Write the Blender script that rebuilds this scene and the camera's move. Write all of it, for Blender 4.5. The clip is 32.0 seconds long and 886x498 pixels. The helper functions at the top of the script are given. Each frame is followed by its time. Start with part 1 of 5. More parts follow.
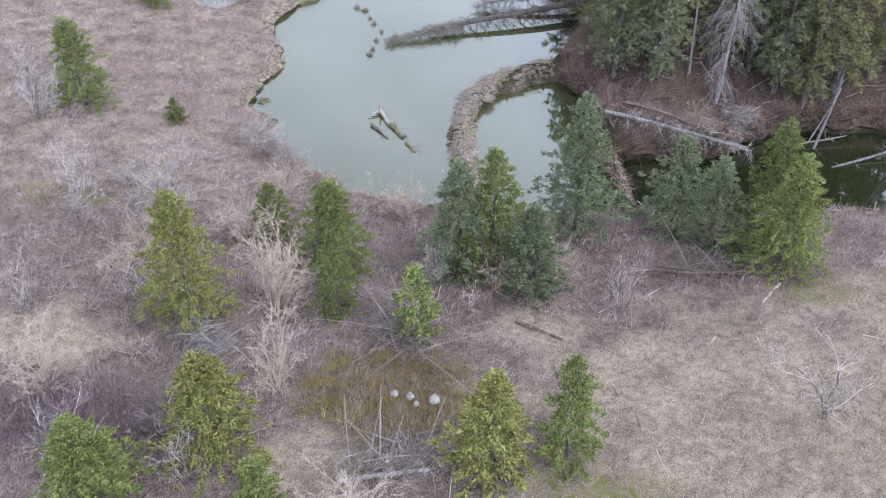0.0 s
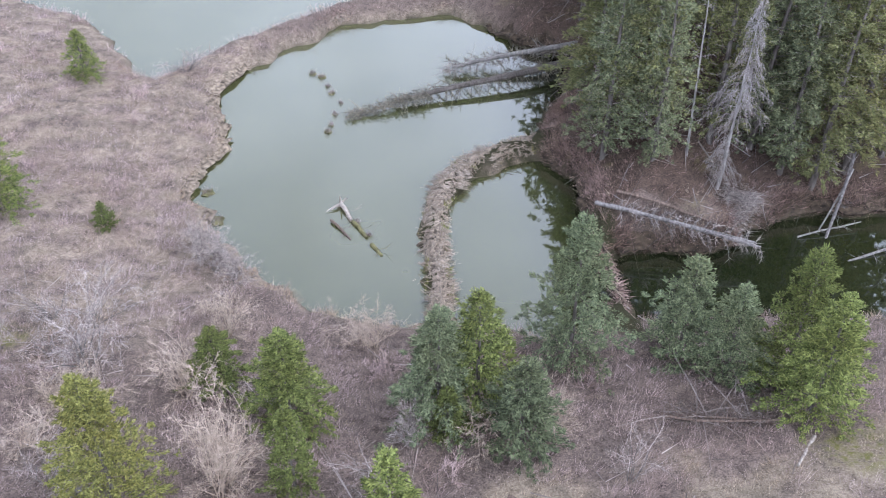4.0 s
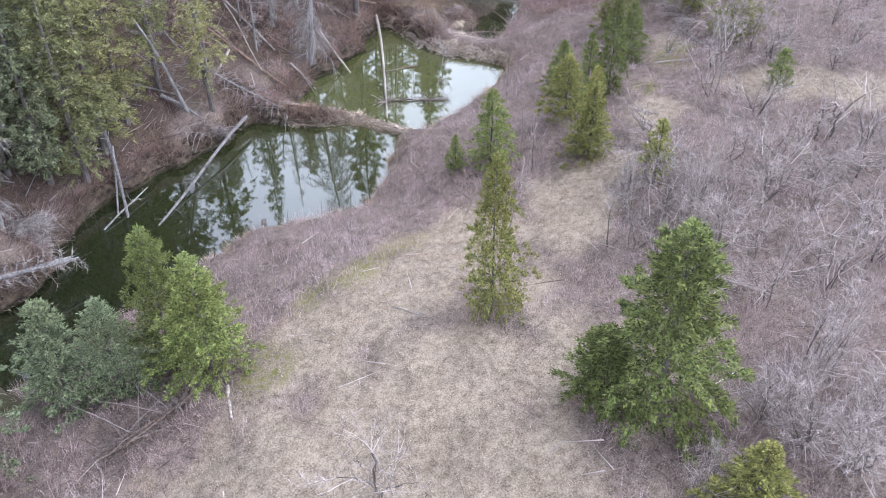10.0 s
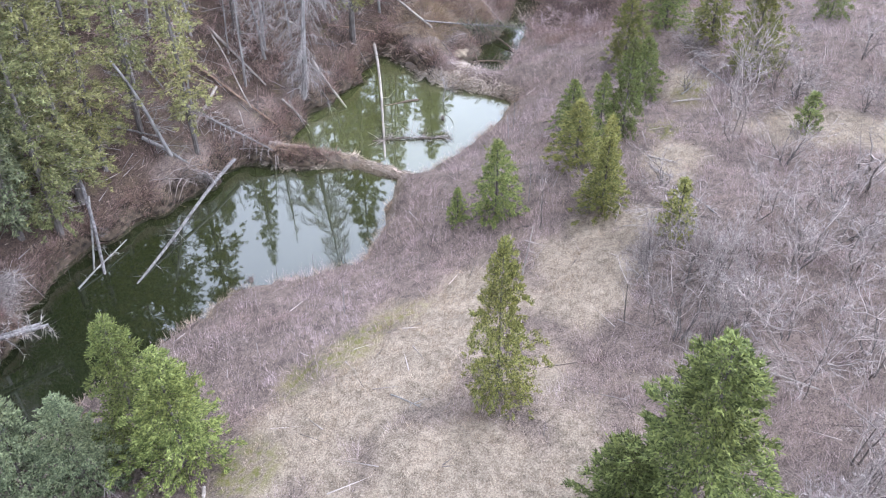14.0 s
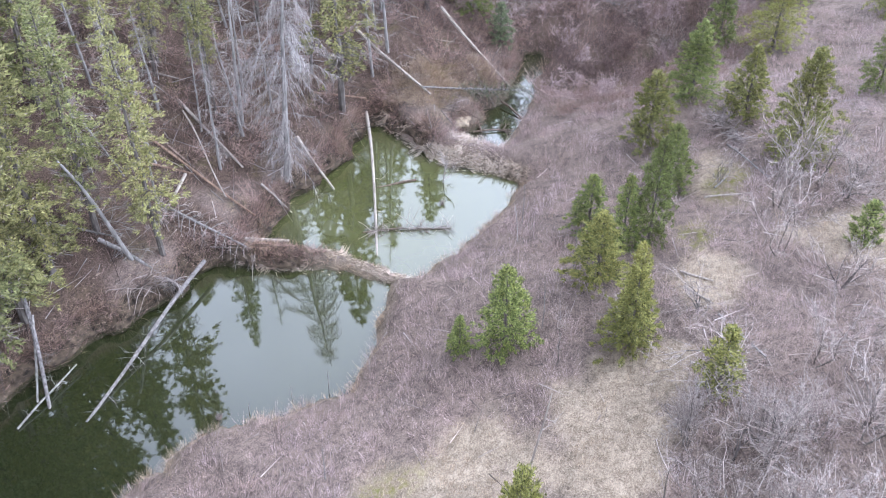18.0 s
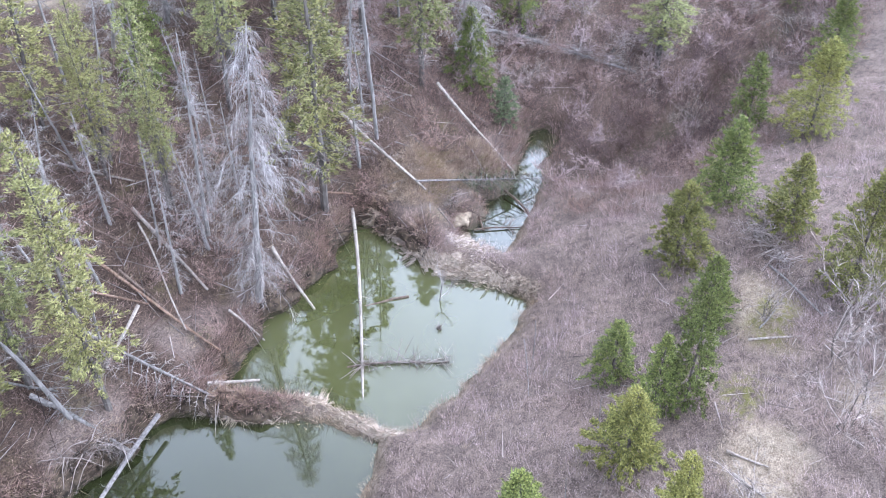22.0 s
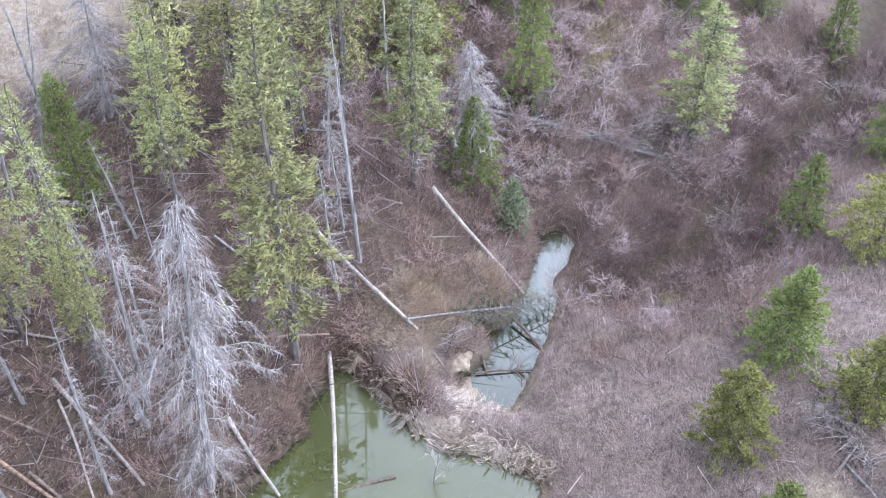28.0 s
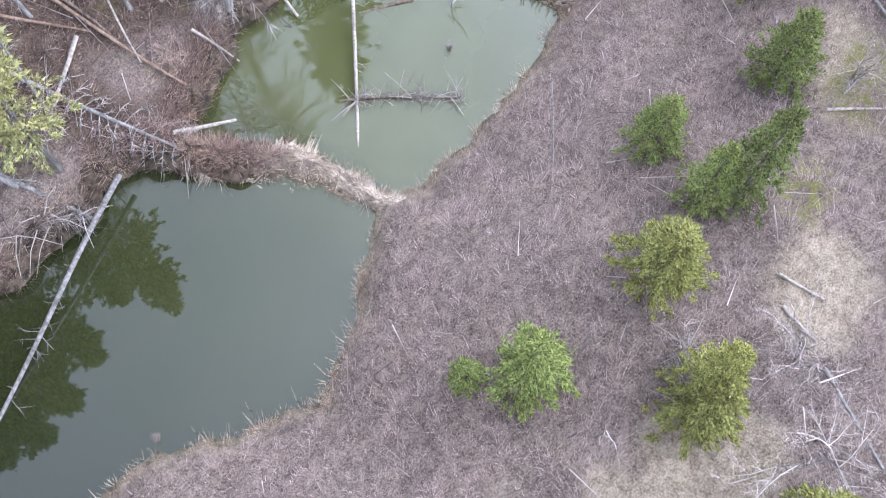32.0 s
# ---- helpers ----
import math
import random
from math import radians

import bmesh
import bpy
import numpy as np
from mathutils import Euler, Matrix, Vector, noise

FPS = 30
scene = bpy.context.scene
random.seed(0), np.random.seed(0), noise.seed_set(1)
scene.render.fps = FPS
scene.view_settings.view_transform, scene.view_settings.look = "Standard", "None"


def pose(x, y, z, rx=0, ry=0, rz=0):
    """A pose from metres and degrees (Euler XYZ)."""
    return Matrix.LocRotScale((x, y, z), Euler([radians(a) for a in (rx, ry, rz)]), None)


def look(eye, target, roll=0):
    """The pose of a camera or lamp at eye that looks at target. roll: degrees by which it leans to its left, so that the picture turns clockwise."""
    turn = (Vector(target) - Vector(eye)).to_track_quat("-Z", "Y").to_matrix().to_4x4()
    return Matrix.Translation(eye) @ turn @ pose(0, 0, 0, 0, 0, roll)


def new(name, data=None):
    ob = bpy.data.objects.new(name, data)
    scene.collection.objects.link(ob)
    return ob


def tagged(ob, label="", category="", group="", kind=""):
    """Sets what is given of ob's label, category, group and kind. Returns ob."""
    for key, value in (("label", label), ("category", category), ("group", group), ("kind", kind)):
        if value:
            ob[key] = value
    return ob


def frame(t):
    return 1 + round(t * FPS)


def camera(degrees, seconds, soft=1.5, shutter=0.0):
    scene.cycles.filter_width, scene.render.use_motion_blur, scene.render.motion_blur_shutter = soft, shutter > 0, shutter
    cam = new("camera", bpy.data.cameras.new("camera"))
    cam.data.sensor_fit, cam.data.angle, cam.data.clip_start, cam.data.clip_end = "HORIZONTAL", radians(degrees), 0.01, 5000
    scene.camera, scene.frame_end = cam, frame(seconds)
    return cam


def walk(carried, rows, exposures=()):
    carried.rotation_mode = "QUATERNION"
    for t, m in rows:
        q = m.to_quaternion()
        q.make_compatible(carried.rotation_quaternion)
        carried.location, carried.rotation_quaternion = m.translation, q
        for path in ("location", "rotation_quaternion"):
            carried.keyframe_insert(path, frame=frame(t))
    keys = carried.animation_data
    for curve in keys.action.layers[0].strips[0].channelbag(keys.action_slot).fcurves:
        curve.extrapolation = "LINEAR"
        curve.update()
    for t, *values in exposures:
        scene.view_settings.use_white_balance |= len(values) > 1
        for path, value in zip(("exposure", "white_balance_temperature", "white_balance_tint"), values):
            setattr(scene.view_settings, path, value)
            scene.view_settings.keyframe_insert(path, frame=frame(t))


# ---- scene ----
cam = camera(51.0, 32.0, soft=1.05, shutter=0.35)
METRES, EYE, TILT, LEAN, TURN = 30.0, 19.1, -39.5, 0.3, 0.0
ROWS = [
    (0.0, 0.0, 0.0, 0.0, 0.0, 0.0, -0.0),
    (0.5, -0.0003, 0.0197, 0.0175, -0.01, 0.04, -0.01),
    (1.0, -0.0003, 0.0396, 0.0344, -0.03, 0.09, -0.05),
    (1.5, -0.0002, 0.0592, 0.0508, -0.01, 0.12, -0.07),
    (2.0, -0.0006, 0.0786, 0.0671, 0.01, 0.15, -0.11),
    (2.5, -0.001, 0.098, 0.0841, 0.02, 0.2, -0.14),
    (4.5, -0.008, 0.144, 0.126, -3.58, 0.21, 2.39),
    (5.0, -0.0075, 0.1437, 0.1259, -5.6, 0.09, 4.15),
    (5.5, -0.0071, 0.1431, 0.1257, -9.82, -0.36, 7.53),
    (6.0, -0.0067, 0.1437, 0.126, -14.94, -1.34, 11.67),
    (6.5, -0.006, 0.1455, 0.1252, -20.59, -2.71, 15.93),
    (7.0, -0.0043, 0.1469, 0.1245, -25.78, -4.37, 19.59),
    (7.5, -0.0036, 0.1472, 0.1238, -32.5, -6.96, 23.77),
    (8.0, -0.003, 0.1497, 0.1232, -40.27, -10.46, 28.0),
    (8.5, -0.0034, 0.151, 0.1239, -46.05, -13.43, 30.6),
    (9.0, -0.004, 0.1512, 0.1247, -46.62, -13.81, 30.86),
    (9.5, -0.004, 0.1472, 0.1308, -46.65, -13.93, 30.92),
    (10.0, -0.0035, 0.1447, 0.1336, -46.62, -13.92, 30.95),
    (10.5, -0.0003, 0.1459, 0.1346, -46.6, -13.91, 30.99),
    (11.0, 0.0063, 0.1489, 0.1369, -46.56, -13.89, 31.03),
    (11.5, 0.0151, 0.1534, 0.1404, -46.5, -13.88, 31.06),
    (12.0, 0.0259, 0.1592, 0.1451, -46.48, -13.89, 31.05),
    (12.5, 0.0382, 0.1658, 0.1504, -46.42, -13.88, 31.04),
    (13.0, 0.0523, 0.1736, 0.1573, -46.42, -13.93, 31.05),
    (13.5, 0.0675, 0.1822, 0.1646, -46.4, -13.95, 31.03),
    (14.0, 0.0835, 0.1911, 0.1721, -46.37, -13.94, 30.98),
    (14.5, 0.1001, 0.2009, 0.1808, -46.4, -13.97, 30.95),
    (16.5, 0.1753, 0.2426, 0.2158, -46.39, -13.86, 30.89),
    (17.0, 0.1956, 0.2536, 0.2264, -46.42, -13.9, 30.87),
    (17.5, 0.2152, 0.2641, 0.2361, -46.41, -13.91, 30.86),
    (18.0, 0.2344, 0.2753, 0.2466, -46.43, -13.91, 30.8),
    (18.5, 0.2544, 0.2861, 0.2577, -46.45, -13.92, 30.78),
    (19.0, 0.275, 0.2967, 0.2685, -46.46, -13.91, 30.76),
    (19.5, 0.2954, 0.3084, 0.2787, -46.52, -13.94, 30.76),
    (20.0, 0.3165, 0.3198, 0.2887, -46.55, -13.94, 30.75),
    (20.5, 0.3373, 0.3315, 0.3, -46.61, -13.99, 30.75),
    (21.0, 0.3577, 0.3434, 0.3118, -46.74, -14.07, 30.72),
    (21.5, 0.3793, 0.3547, 0.3223, -46.75, -14.07, 30.71),
    (22.0, 0.4003, 0.3669, 0.3333, -46.84, -14.12, 30.68),
    (22.5, 0.4222, 0.378, 0.3443, -46.85, -14.15, 30.65),
    (23.0, 0.4443, 0.3897, 0.3563, -46.92, -14.23, 30.64),
    (23.5, 0.4662, 0.402, 0.367, -46.97, -14.23, 30.63),
    (24.0, 0.4876, 0.4142, 0.3785, -47.02, -14.29, 30.59),
    (24.5, 0.5095, 0.4261, 0.3897, -47.06, -14.28, 30.6),
    (25.0, 0.5315, 0.4383, 0.401, -47.13, -14.32, 30.59),
    (25.5, 0.5532, 0.4499, 0.4121, -47.17, -14.37, 30.59),
    (26.0, 0.5757, 0.4615, 0.4236, -47.21, -14.42, 30.57),
    (26.5, 0.5959, 0.4721, 0.4339, -47.25, -14.46, 30.53),
    (28.5, 0.6115, 0.4778, 0.4351, -46.36, -16.84, 30.26),
    (29.0, 0.609, 0.4793, 0.4323, -46.09, -20.49, 30.17),
    (29.5, 0.6057, 0.4804, 0.4298, -45.9, -24.58, 30.05),
    (30.0, 0.6031, 0.4816, 0.4297, -45.84, -29.05, 29.89),
    (30.5, 0.6016, 0.4816, 0.4296, -45.76, -33.31, 29.84),
    (31.0, 0.6008, 0.4813, 0.4295, -45.67, -37.57, 29.78),
    (31.5, 0.6, 0.4809, 0.4289, -45.58, -40.72, 29.73),
    (32.0, 0.5997, 0.4807, 0.4281, -45.5, -42.63, 29.71),
]
walk(cam, [(t, pose(0, 0, EYE, TILT, LEAN, TURN) @ pose(METRES * x, METRES * y, METRES * z, 90 + pitch, roll, yaw)) for t, x, y, z, yaw, pitch, roll in ROWS],
     [(0.0, 1.09, 5590, 13), (8.0, 1.40, 5630, 14), (17.0, 1.70, 5580, 13), (24.0, 1.89, 5360, 13), (32.0, 1.81, 5480, 13)])

# ---- overcast daylight ----
SUN_HEIGHT, SUN_TURN = 62.0, 125.0
world = bpy.data.worlds.new("sky")
scene.world = world
world.use_nodes = True
wn, wl = world.node_tree.nodes, world.node_tree.links
wn.clear()
sky = wn.new("ShaderNodeTexSky")
sky.sky_type, sky.sun_disc = "NISHITA", False
sky.sun_elevation, sky.sun_rotation = radians(SUN_HEIGHT), radians(SUN_TURN)
sky.air_density, sky.dust_density = 1.0, 7.0
cloud = wn.new("ShaderNodeHueSaturation")
cloud.inputs["Saturation"].default_value = 0.6
glow = wn.new("ShaderNodeBackground")
glow.inputs["Strength"].default_value = 0.11
wout = wn.new("ShaderNodeOutputWorld")
wl.new(sky.outputs[0], cloud.inputs["Color"])
deck = wn.new("ShaderNodeMix")  # an even cloud deck over most of the sky's own light
deck.data_type = "RGBA"
deck.inputs[0].default_value = 0.75
way = wn.new("ShaderNodeTexCoord")
height = wn.new("ShaderNodeSeparateXYZ")
wl.new(way.outputs["Generated"], height.inputs[0])
veil = wn.new("ShaderNodeMapRange")  # thin cloud, brighter low down than overhead
veil.interpolation_type = "SMOOTHSTEP"
veil.inputs["From Min"].default_value, veil.inputs["From Max"].default_value = 0.36, 0.95
veil.inputs["To Min"].default_value, veil.inputs["To Max"].default_value = 17.5, 2.2
wl.new(height.outputs["Z"], veil.inputs["Value"])
tint = wn.new("ShaderNodeVectorMath")
tint.operation = "SCALE"
tint.inputs[0].default_value = (0.97, 1.0, 1.06)
patchy = wn.new("ShaderNodeTexNoise")  # soft folds in the cloud
patchy.inputs["Scale"].default_value, patchy.inputs["Detail"].default_value = 3.2, 3.0
wl.new(way.outputs["Generated"], patchy.inputs["Vector"])
fold = wn.new("ShaderNodeMapRange")
fold.inputs["From Min"].default_value, fold.inputs["From Max"].default_value = 0.3, 0.7
fold.inputs["To Min"].default_value, fold.inputs["To Max"].default_value = 0.78, 1.22
wl.new(patchy.outputs["Fac"], fold.inputs["Value"])
side = wn.new("ShaderNodeVectorMath")  # the cloud is thinner and brighter towards the hidden sun
side.operation = "DOT_PRODUCT"
side.inputs[1].default_value = (math.sin(radians(SUN_TURN)), math.cos(radians(SUN_TURN)), 0)
wl.new(way.outputs["Generated"], side.inputs[0])
sunward = wn.new("ShaderNodeMapRange")
sunward.inputs["From Min"].default_value, sunward.inputs["From Max"].default_value = -1.0, 1.0
sunward.inputs["To Min"].default_value, sunward.inputs["To Max"].default_value = 0.3, 1.5
wl.new(side.outputs["Value"], sunward.inputs["Value"])
bright = wn.new("ShaderNodeMath")
bright.operation = "MULTIPLY"
wl.new(fold.outputs[0], bright.inputs[0])
wl.new(sunward.outputs[0], bright.inputs[1])
thick = wn.new("ShaderNodeMath")
thick.operation = "MULTIPLY"
wl.new(veil.outputs[0], thick.inputs[0])
wl.new(bright.outputs[0], thick.inputs[1])
wl.new(thick.outputs[0], tint.inputs["Scale"])
wl.new(tint.outputs[0], deck.inputs[7])
wl.new(cloud.outputs[0], deck.inputs[6])
wl.new(deck.outputs[2], glow.inputs["Color"])
wl.new(glow.outputs[0], wout.inputs["Surface"])
sun = new("sun", bpy.data.lights.new("sun", "SUN"))
sun.data.energy, sun.data.angle, sun.data.color = 0.5, radians(60), (1.0, 0.99, 0.98)
a, e = radians(SUN_TURN), radians(SUN_HEIGHT)
sun.matrix_world = look((0, 0, 60), (-math.sin(a) * math.cos(e) * 50, -math.cos(a) * math.cos(e) * 50, 60 - math.sin(e) * 50))


# ---- materials ----
def material(name, rough=0.9):
    m = bpy.data.materials.new(name)
    m.use_nodes = True
    n = m.node_tree.nodes
    b = n["Principled BSDF"]
    b.inputs["Roughness"].default_value = rough
    b.inputs["Specular IOR Level"].default_value = 0.25
    return m, n, m.node_tree.links, b


def ramp(n, stops):
    r = n.new("ShaderNodeValToRGB")
    while len(r.color_ramp.elements) < len(stops):
        r.color_ramp.elements.new(0.5)
    for el, (p, c) in zip(r.color_ramp.elements, stops):
        el.position, el.color = p, (*c, 1)
    return r


def noise_node(n, l, scale, detail=4.0, coords="Object", rough=0.6):
    c = n.new("ShaderNodeTexCoord")
    t = n.new("ShaderNodeTexNoise")
    t.inputs["Scale"].default_value, t.inputs["Detail"].default_value, t.inputs["Roughness"].default_value = scale, detail, rough
    l.new(c.outputs[coords], t.inputs["Vector"])
    return t


def mix(n, l, fac, a, b, mode="MIX"):
    m = n.new("ShaderNodeMix")
    m.data_type, m.blend_type = "RGBA", mode
    for key, v in ((0, fac), (6, a), (7, b)):
        if isinstance(v, (int, float)):
            m.inputs[key].default_value = v
        elif isinstance(v, tuple):
            m.inputs[key].default_value = (*v, 1)
        else:
            l.new(v, m.inputs[key])
    return m.outputs[2]


def plant_material(name, low, high, rough=0.85, spread=0.25):
    """Small plant parts: every leaf or twig has a shade of its own, every plant a tone of its own."""
    m, n, l, b = material(name, rough)
    g = n.new("ShaderNodeNewGeometry")
    r = ramp(n, [(0.0, low), (0.55, tuple((p + q) / 2 for p, q in zip(low, high))), (1.0, high)])
    l.new(g.outputs["Random Per Island"], r.inputs["Fac"])
    o = n.new("ShaderNodeObjectInfo")
    h = n.new("ShaderNodeHueSaturation")
    mr = n.new("ShaderNodeMapRange")
    mr.inputs["To Min"].default_value, mr.inputs["To Max"].default_value = 1 - spread, 1 + spread
    l.new(o.outputs["Random"], mr.inputs["Value"])
    l.new(mr.outputs[0], h.inputs["Value"])
    l.new(r.outputs[0], h.inputs["Color"])
    t = noise_node(n, l, 0.45, 5)
    tone = ramp(n, [(0.3, (0.88, 0.78, 0.70)), (0.7, (1.14, 1.13, 1.15))])
    l.new(t.outputs["Fac"], tone.inputs["Fac"])
    l.new(mix(n, l, 1.0, h.outputs[0], tone.outputs[0], "MULTIPLY"), b.inputs["Base Color"])
    return m


def bark_material(name, dark, pale, scale=(14, 14, 2.5), rough=0.9):
    m, n, l, b = material(name, rough)
    c = n.new("ShaderNodeTexCoord")
    mp = n.new("ShaderNodeMapping")
    mp.inputs["Scale"].default_value = scale
    l.new(c.outputs["Object"], mp.inputs["Vector"])
    t = n.new("ShaderNodeTexNoise")
    t.inputs["Scale"].default_value, t.inputs["Detail"].default_value = 1.0, 6.0
    l.new(mp.outputs[0], t.inputs["Vector"])
    r = ramp(n, [(0.3, dark), (0.7, pale)])
    l.new(t.outputs["Fac"], r.inputs["Fac"])
    big = noise_node(n, l, 0.9)
    tone = ramp(n, [(0.35, (0.65, 0.65, 0.65)), (0.65, (1.1, 1.1, 1.1))])
    l.new(big.outputs["Fac"], tone.inputs["Fac"])
    l.new(mix(n, l, 1.0, r.outputs[0], tone.outputs[0], "MULTIPLY"), b.inputs["Base Color"])
    bump = n.new("ShaderNodeBump")
    bump.inputs["Strength"].default_value, bump.inputs["Distance"].default_value = 0.6, 0.02
    l.new(t.outputs["Fac"], bump.inputs["Height"])
    l.new(bump.outputs[0], b.inputs["Normal"])
    return m


def ground_material():
    m, n, l, b = material("ground_soil", 0.95)
    zone = n.new("ShaderNodeVertexColor")
    zone.layer_name = "zone"
    sep = n.new("ShaderNodeSeparateColor")
    l.new(zone.outputs["Color"], sep.inputs[0])
    fine, mid, big = noise_node(n, l, 22, 6), noise_node(n, l, 4.5, 5), noise_node(n, l, 0.8, 3)

    def two(a, c, src, lo=0.35, hi=0.65):
        r = ramp(n, [(lo, a), (hi, c)])
        l.new(src.outputs["Fac"], r.inputs["Fac"])
        return r.outputs[0]

    def layered(a, c, d):
        return mix(n, l, 0.5, two(a, c, fine), two(a, d, mid))
    straw = layered((0.11, 0.085, 0.062), (0.52, 0.435, 0.34), (0.42, 0.35, 0.27))
    litter = layered((0.042, 0.031, 0.026), (0.36, 0.285, 0.25), (0.22, 0.17, 0.148))
    wood = layered((0.02, 0.014, 0.011), (0.215, 0.152, 0.122), (0.098, 0.068, 0.053))
    green = layered((0.11, 0.11, 0.035), (0.22, 0.20, 0.07), (0.17, 0.16, 0.06))
    mud = layered((0.03, 0.03, 0.015), (0.07, 0.065, 0.03), (0.05, 0.05, 0.025))
    out = mix(n, l, sep.outputs[0], litter, straw)
    out = mix(n, l, sep.outputs[1], out, wood)
    patch = n.new("ShaderNodeMath")
    patch.operation = "MULTIPLY"
    l.new(zone.outputs["Alpha"], patch.inputs[0])
    pr = ramp(n, [(0.4, (0, 0, 0)), (0.6, (1, 1, 1))])
    l.new(mid.outputs["Fac"], pr.inputs["Fac"])
    l.new(pr.outputs[0], patch.inputs[1])
    out = mix(n, l, patch.outputs[0], out, green)
    out = mix(n, l, sep.outputs[2], out, mud)
    tone = ramp(n, [(0.3, (0.8, 0.8, 0.8)), (0.7, (1.15, 1.13, 1.12))])
    l.new(big.outputs["Fac"], tone.inputs["Fac"])
    l.new(mix(n, l, 1.0, out, tone.outputs[0], "MULTIPLY"), b.inputs["Base Color"])
    bump = n.new("ShaderNodeBump")
    bump.inputs["Strength"].default_value, bump.inputs["Distance"].default_value = 0.8, 0.06
    l.new(fine.outputs["Fac"], bump.inputs["Height"])
    l.new(bump.outputs[0], b.inputs["Normal"])
    return m


def water_material():
    m, n, l, b = material("pond_water", 0.03)
    cloudy = noise_node(n, l, 0.22, 3)
    r = ramp(n, [(0.35, (0.064, 0.071, 0.023)), (0.65, (0.089, 0.094, 0.040))])
    l.new(cloudy.outputs["Fac"], r.inputs["Fac"])
    place_x = n.new("ShaderNodeSeparateXYZ")  # shade and dark reflections painted in round the deep bay, murky further down
    l.new(cloudy.inputs["Vector"].links[0].from_socket, place_x.inputs[0])
    murk_and_shade = n.new("ShaderNodeMapRange")
    murk_and_shade.inputs["From Min"].default_value, murk_and_shade.inputs["From Max"].default_value = 0.0, 40.0
    share = ramp(n, [(0.08, (0.95, 0.95, 0.95)), (0.15, (0.05, 0.05, 0.05)), (0.28, (0.06, 0.06, 0.06)), (0.38, (0.14, 0.14, 0.14)), (0.56, (0.42, 0.42, 0.42)), (0.63, (1, 1, 1)), (0.79, (1, 1, 1)), (0.84, (0.3, 0.3, 0.3))])
    l.new(murk_and_shade.outputs[0], share.inputs["Fac"])
    l.new(place_x.outputs["X"], murk_and_shade.inputs["Value"])
    l.new(mix(n, l, share.outputs[0], (0.012, 0.016, 0.007), r.outputs[0]), b.inputs["Base Color"])
    b.inputs["IOR"].default_value = 2.3
    b.inputs["Specular IOR Level"].default_value = 0.5
    ripple = noise_node(n, l, 3.0, 2)
    bump = n.new("ShaderNodeBump")
    bump.inputs["Strength"].default_value, bump.inputs["Distance"].default_value = 0.02, 0.02
    l.new(ripple.outputs["Fac"], bump.inputs["Height"])
    l.new(bump.outputs[0], b.inputs["Normal"])
    return m


SOIL, WATER = ground_material(), water_material()
NEEDLE = {
    "g": plant_material("needles_green", (0.040, 0.056, 0.018), (0.27, 0.325, 0.10)),
    "b": plant_material("needles_bluish", (0.042, 0.056, 0.034), (0.255, 0.31, 0.175)),
    "y": plant_material("needles_yellowish", (0.068, 0.076, 0.024), (0.365, 0.38, 0.115)),
    "n": plant_material("needles_pale_bluish", (0.068, 0.082, 0.048), (0.285, 0.33, 0.185)),
    "t": plant_material("needles_tall", (0.078, 0.088, 0.036), (0.31, 0.335, 0.145)),
    "o": plant_material("needles_olive", (0.095, 0.10, 0.042), (0.40, 0.405, 0.17)),
}
BARK = bark_material("bark_grey_brown", (0.065, 0.055, 0.048), (0.215, 0.19, 0.175))
SILVER = bark_material("dead_wood_silver", (0.15, 0.14, 0.133), (0.39, 0.365, 0.35))
PALE = bark_material("barkless_log_pale", (0.22, 0.185, 0.16), (0.52, 0.465, 0.42))
BROWN = bark_material("wet_log_brown", (0.07, 0.05, 0.04), (0.24, 0.18, 0.15))
REDLOG = bark_material("rotting_log_reddish", (0.16, 0.095, 0.065), (0.38, 0.27, 0.21))
MOSSY = bark_material("mossy_log", (0.05, 0.05, 0.02), (0.24, 0.22, 0.11), (5, 5, 5))
DEADTWIG = plant_material("dead_twigs_silver", (0.14, 0.13, 0.13), (0.53, 0.505, 0.50), spread=0.15)
PALETWIG = plant_material("bare_twigs_pale", (0.12, 0.11, 0.108), (0.60, 0.555, 0.54), spread=0.15)
GREYTWIG = plant_material("bare_twigs_grey", (0.07, 0.062, 0.06), (0.58, 0.53, 0.51), spread=0.15)
TANTWIG = plant_material("bare_twigs_tan", (0.28, 0.235, 0.20), (0.60, 0.52, 0.44), spread=0.12)
STEM = bark_material("shrub_stem_dark", (0.09, 0.075, 0.065), (0.23, 0.20, 0.18))
HEATHER = plant_material("thicket_twigs", (0.16, 0.125, 0.127), (0.66, 0.545, 0.545))
RUST = plant_material("slope_brush_twigs", (0.065, 0.045, 0.04), (0.46, 0.345, 0.315))
STRAW = plant_material("dry_grass_straw", (0.22, 0.175, 0.13), (0.68, 0.58, 0.455))
SEDGE = plant_material("sedge_olive", (0.12, 0.10, 0.025), (0.33, 0.28, 0.08))
MOSSGREEN = plant_material("fresh_grass", (0.10, 0.12, 0.03), (0.27, 0.27, 0.09))
GREYSTEM = bark_material("shrub_stem_grey", (0.06, 0.05, 0.047), (0.26, 0.235, 0.225))
SHOREGRASS = plant_material("shore_grass_tan", (0.22, 0.17, 0.125), (0.55, 0.46, 0.36))
STICKS = bark_material("beaver_sticks", (0.20, 0.155, 0.12), (0.60, 0.50, 0.40), (9, 9, 3))
OLDTWIG = plant_material("old_grey_sticks", (0.13, 0.115, 0.11), (0.42, 0.385, 0.37))
# Twigs inside young crowns: brown with the crown's inner shade painted in.
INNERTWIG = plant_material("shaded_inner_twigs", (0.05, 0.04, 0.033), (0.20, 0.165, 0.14))
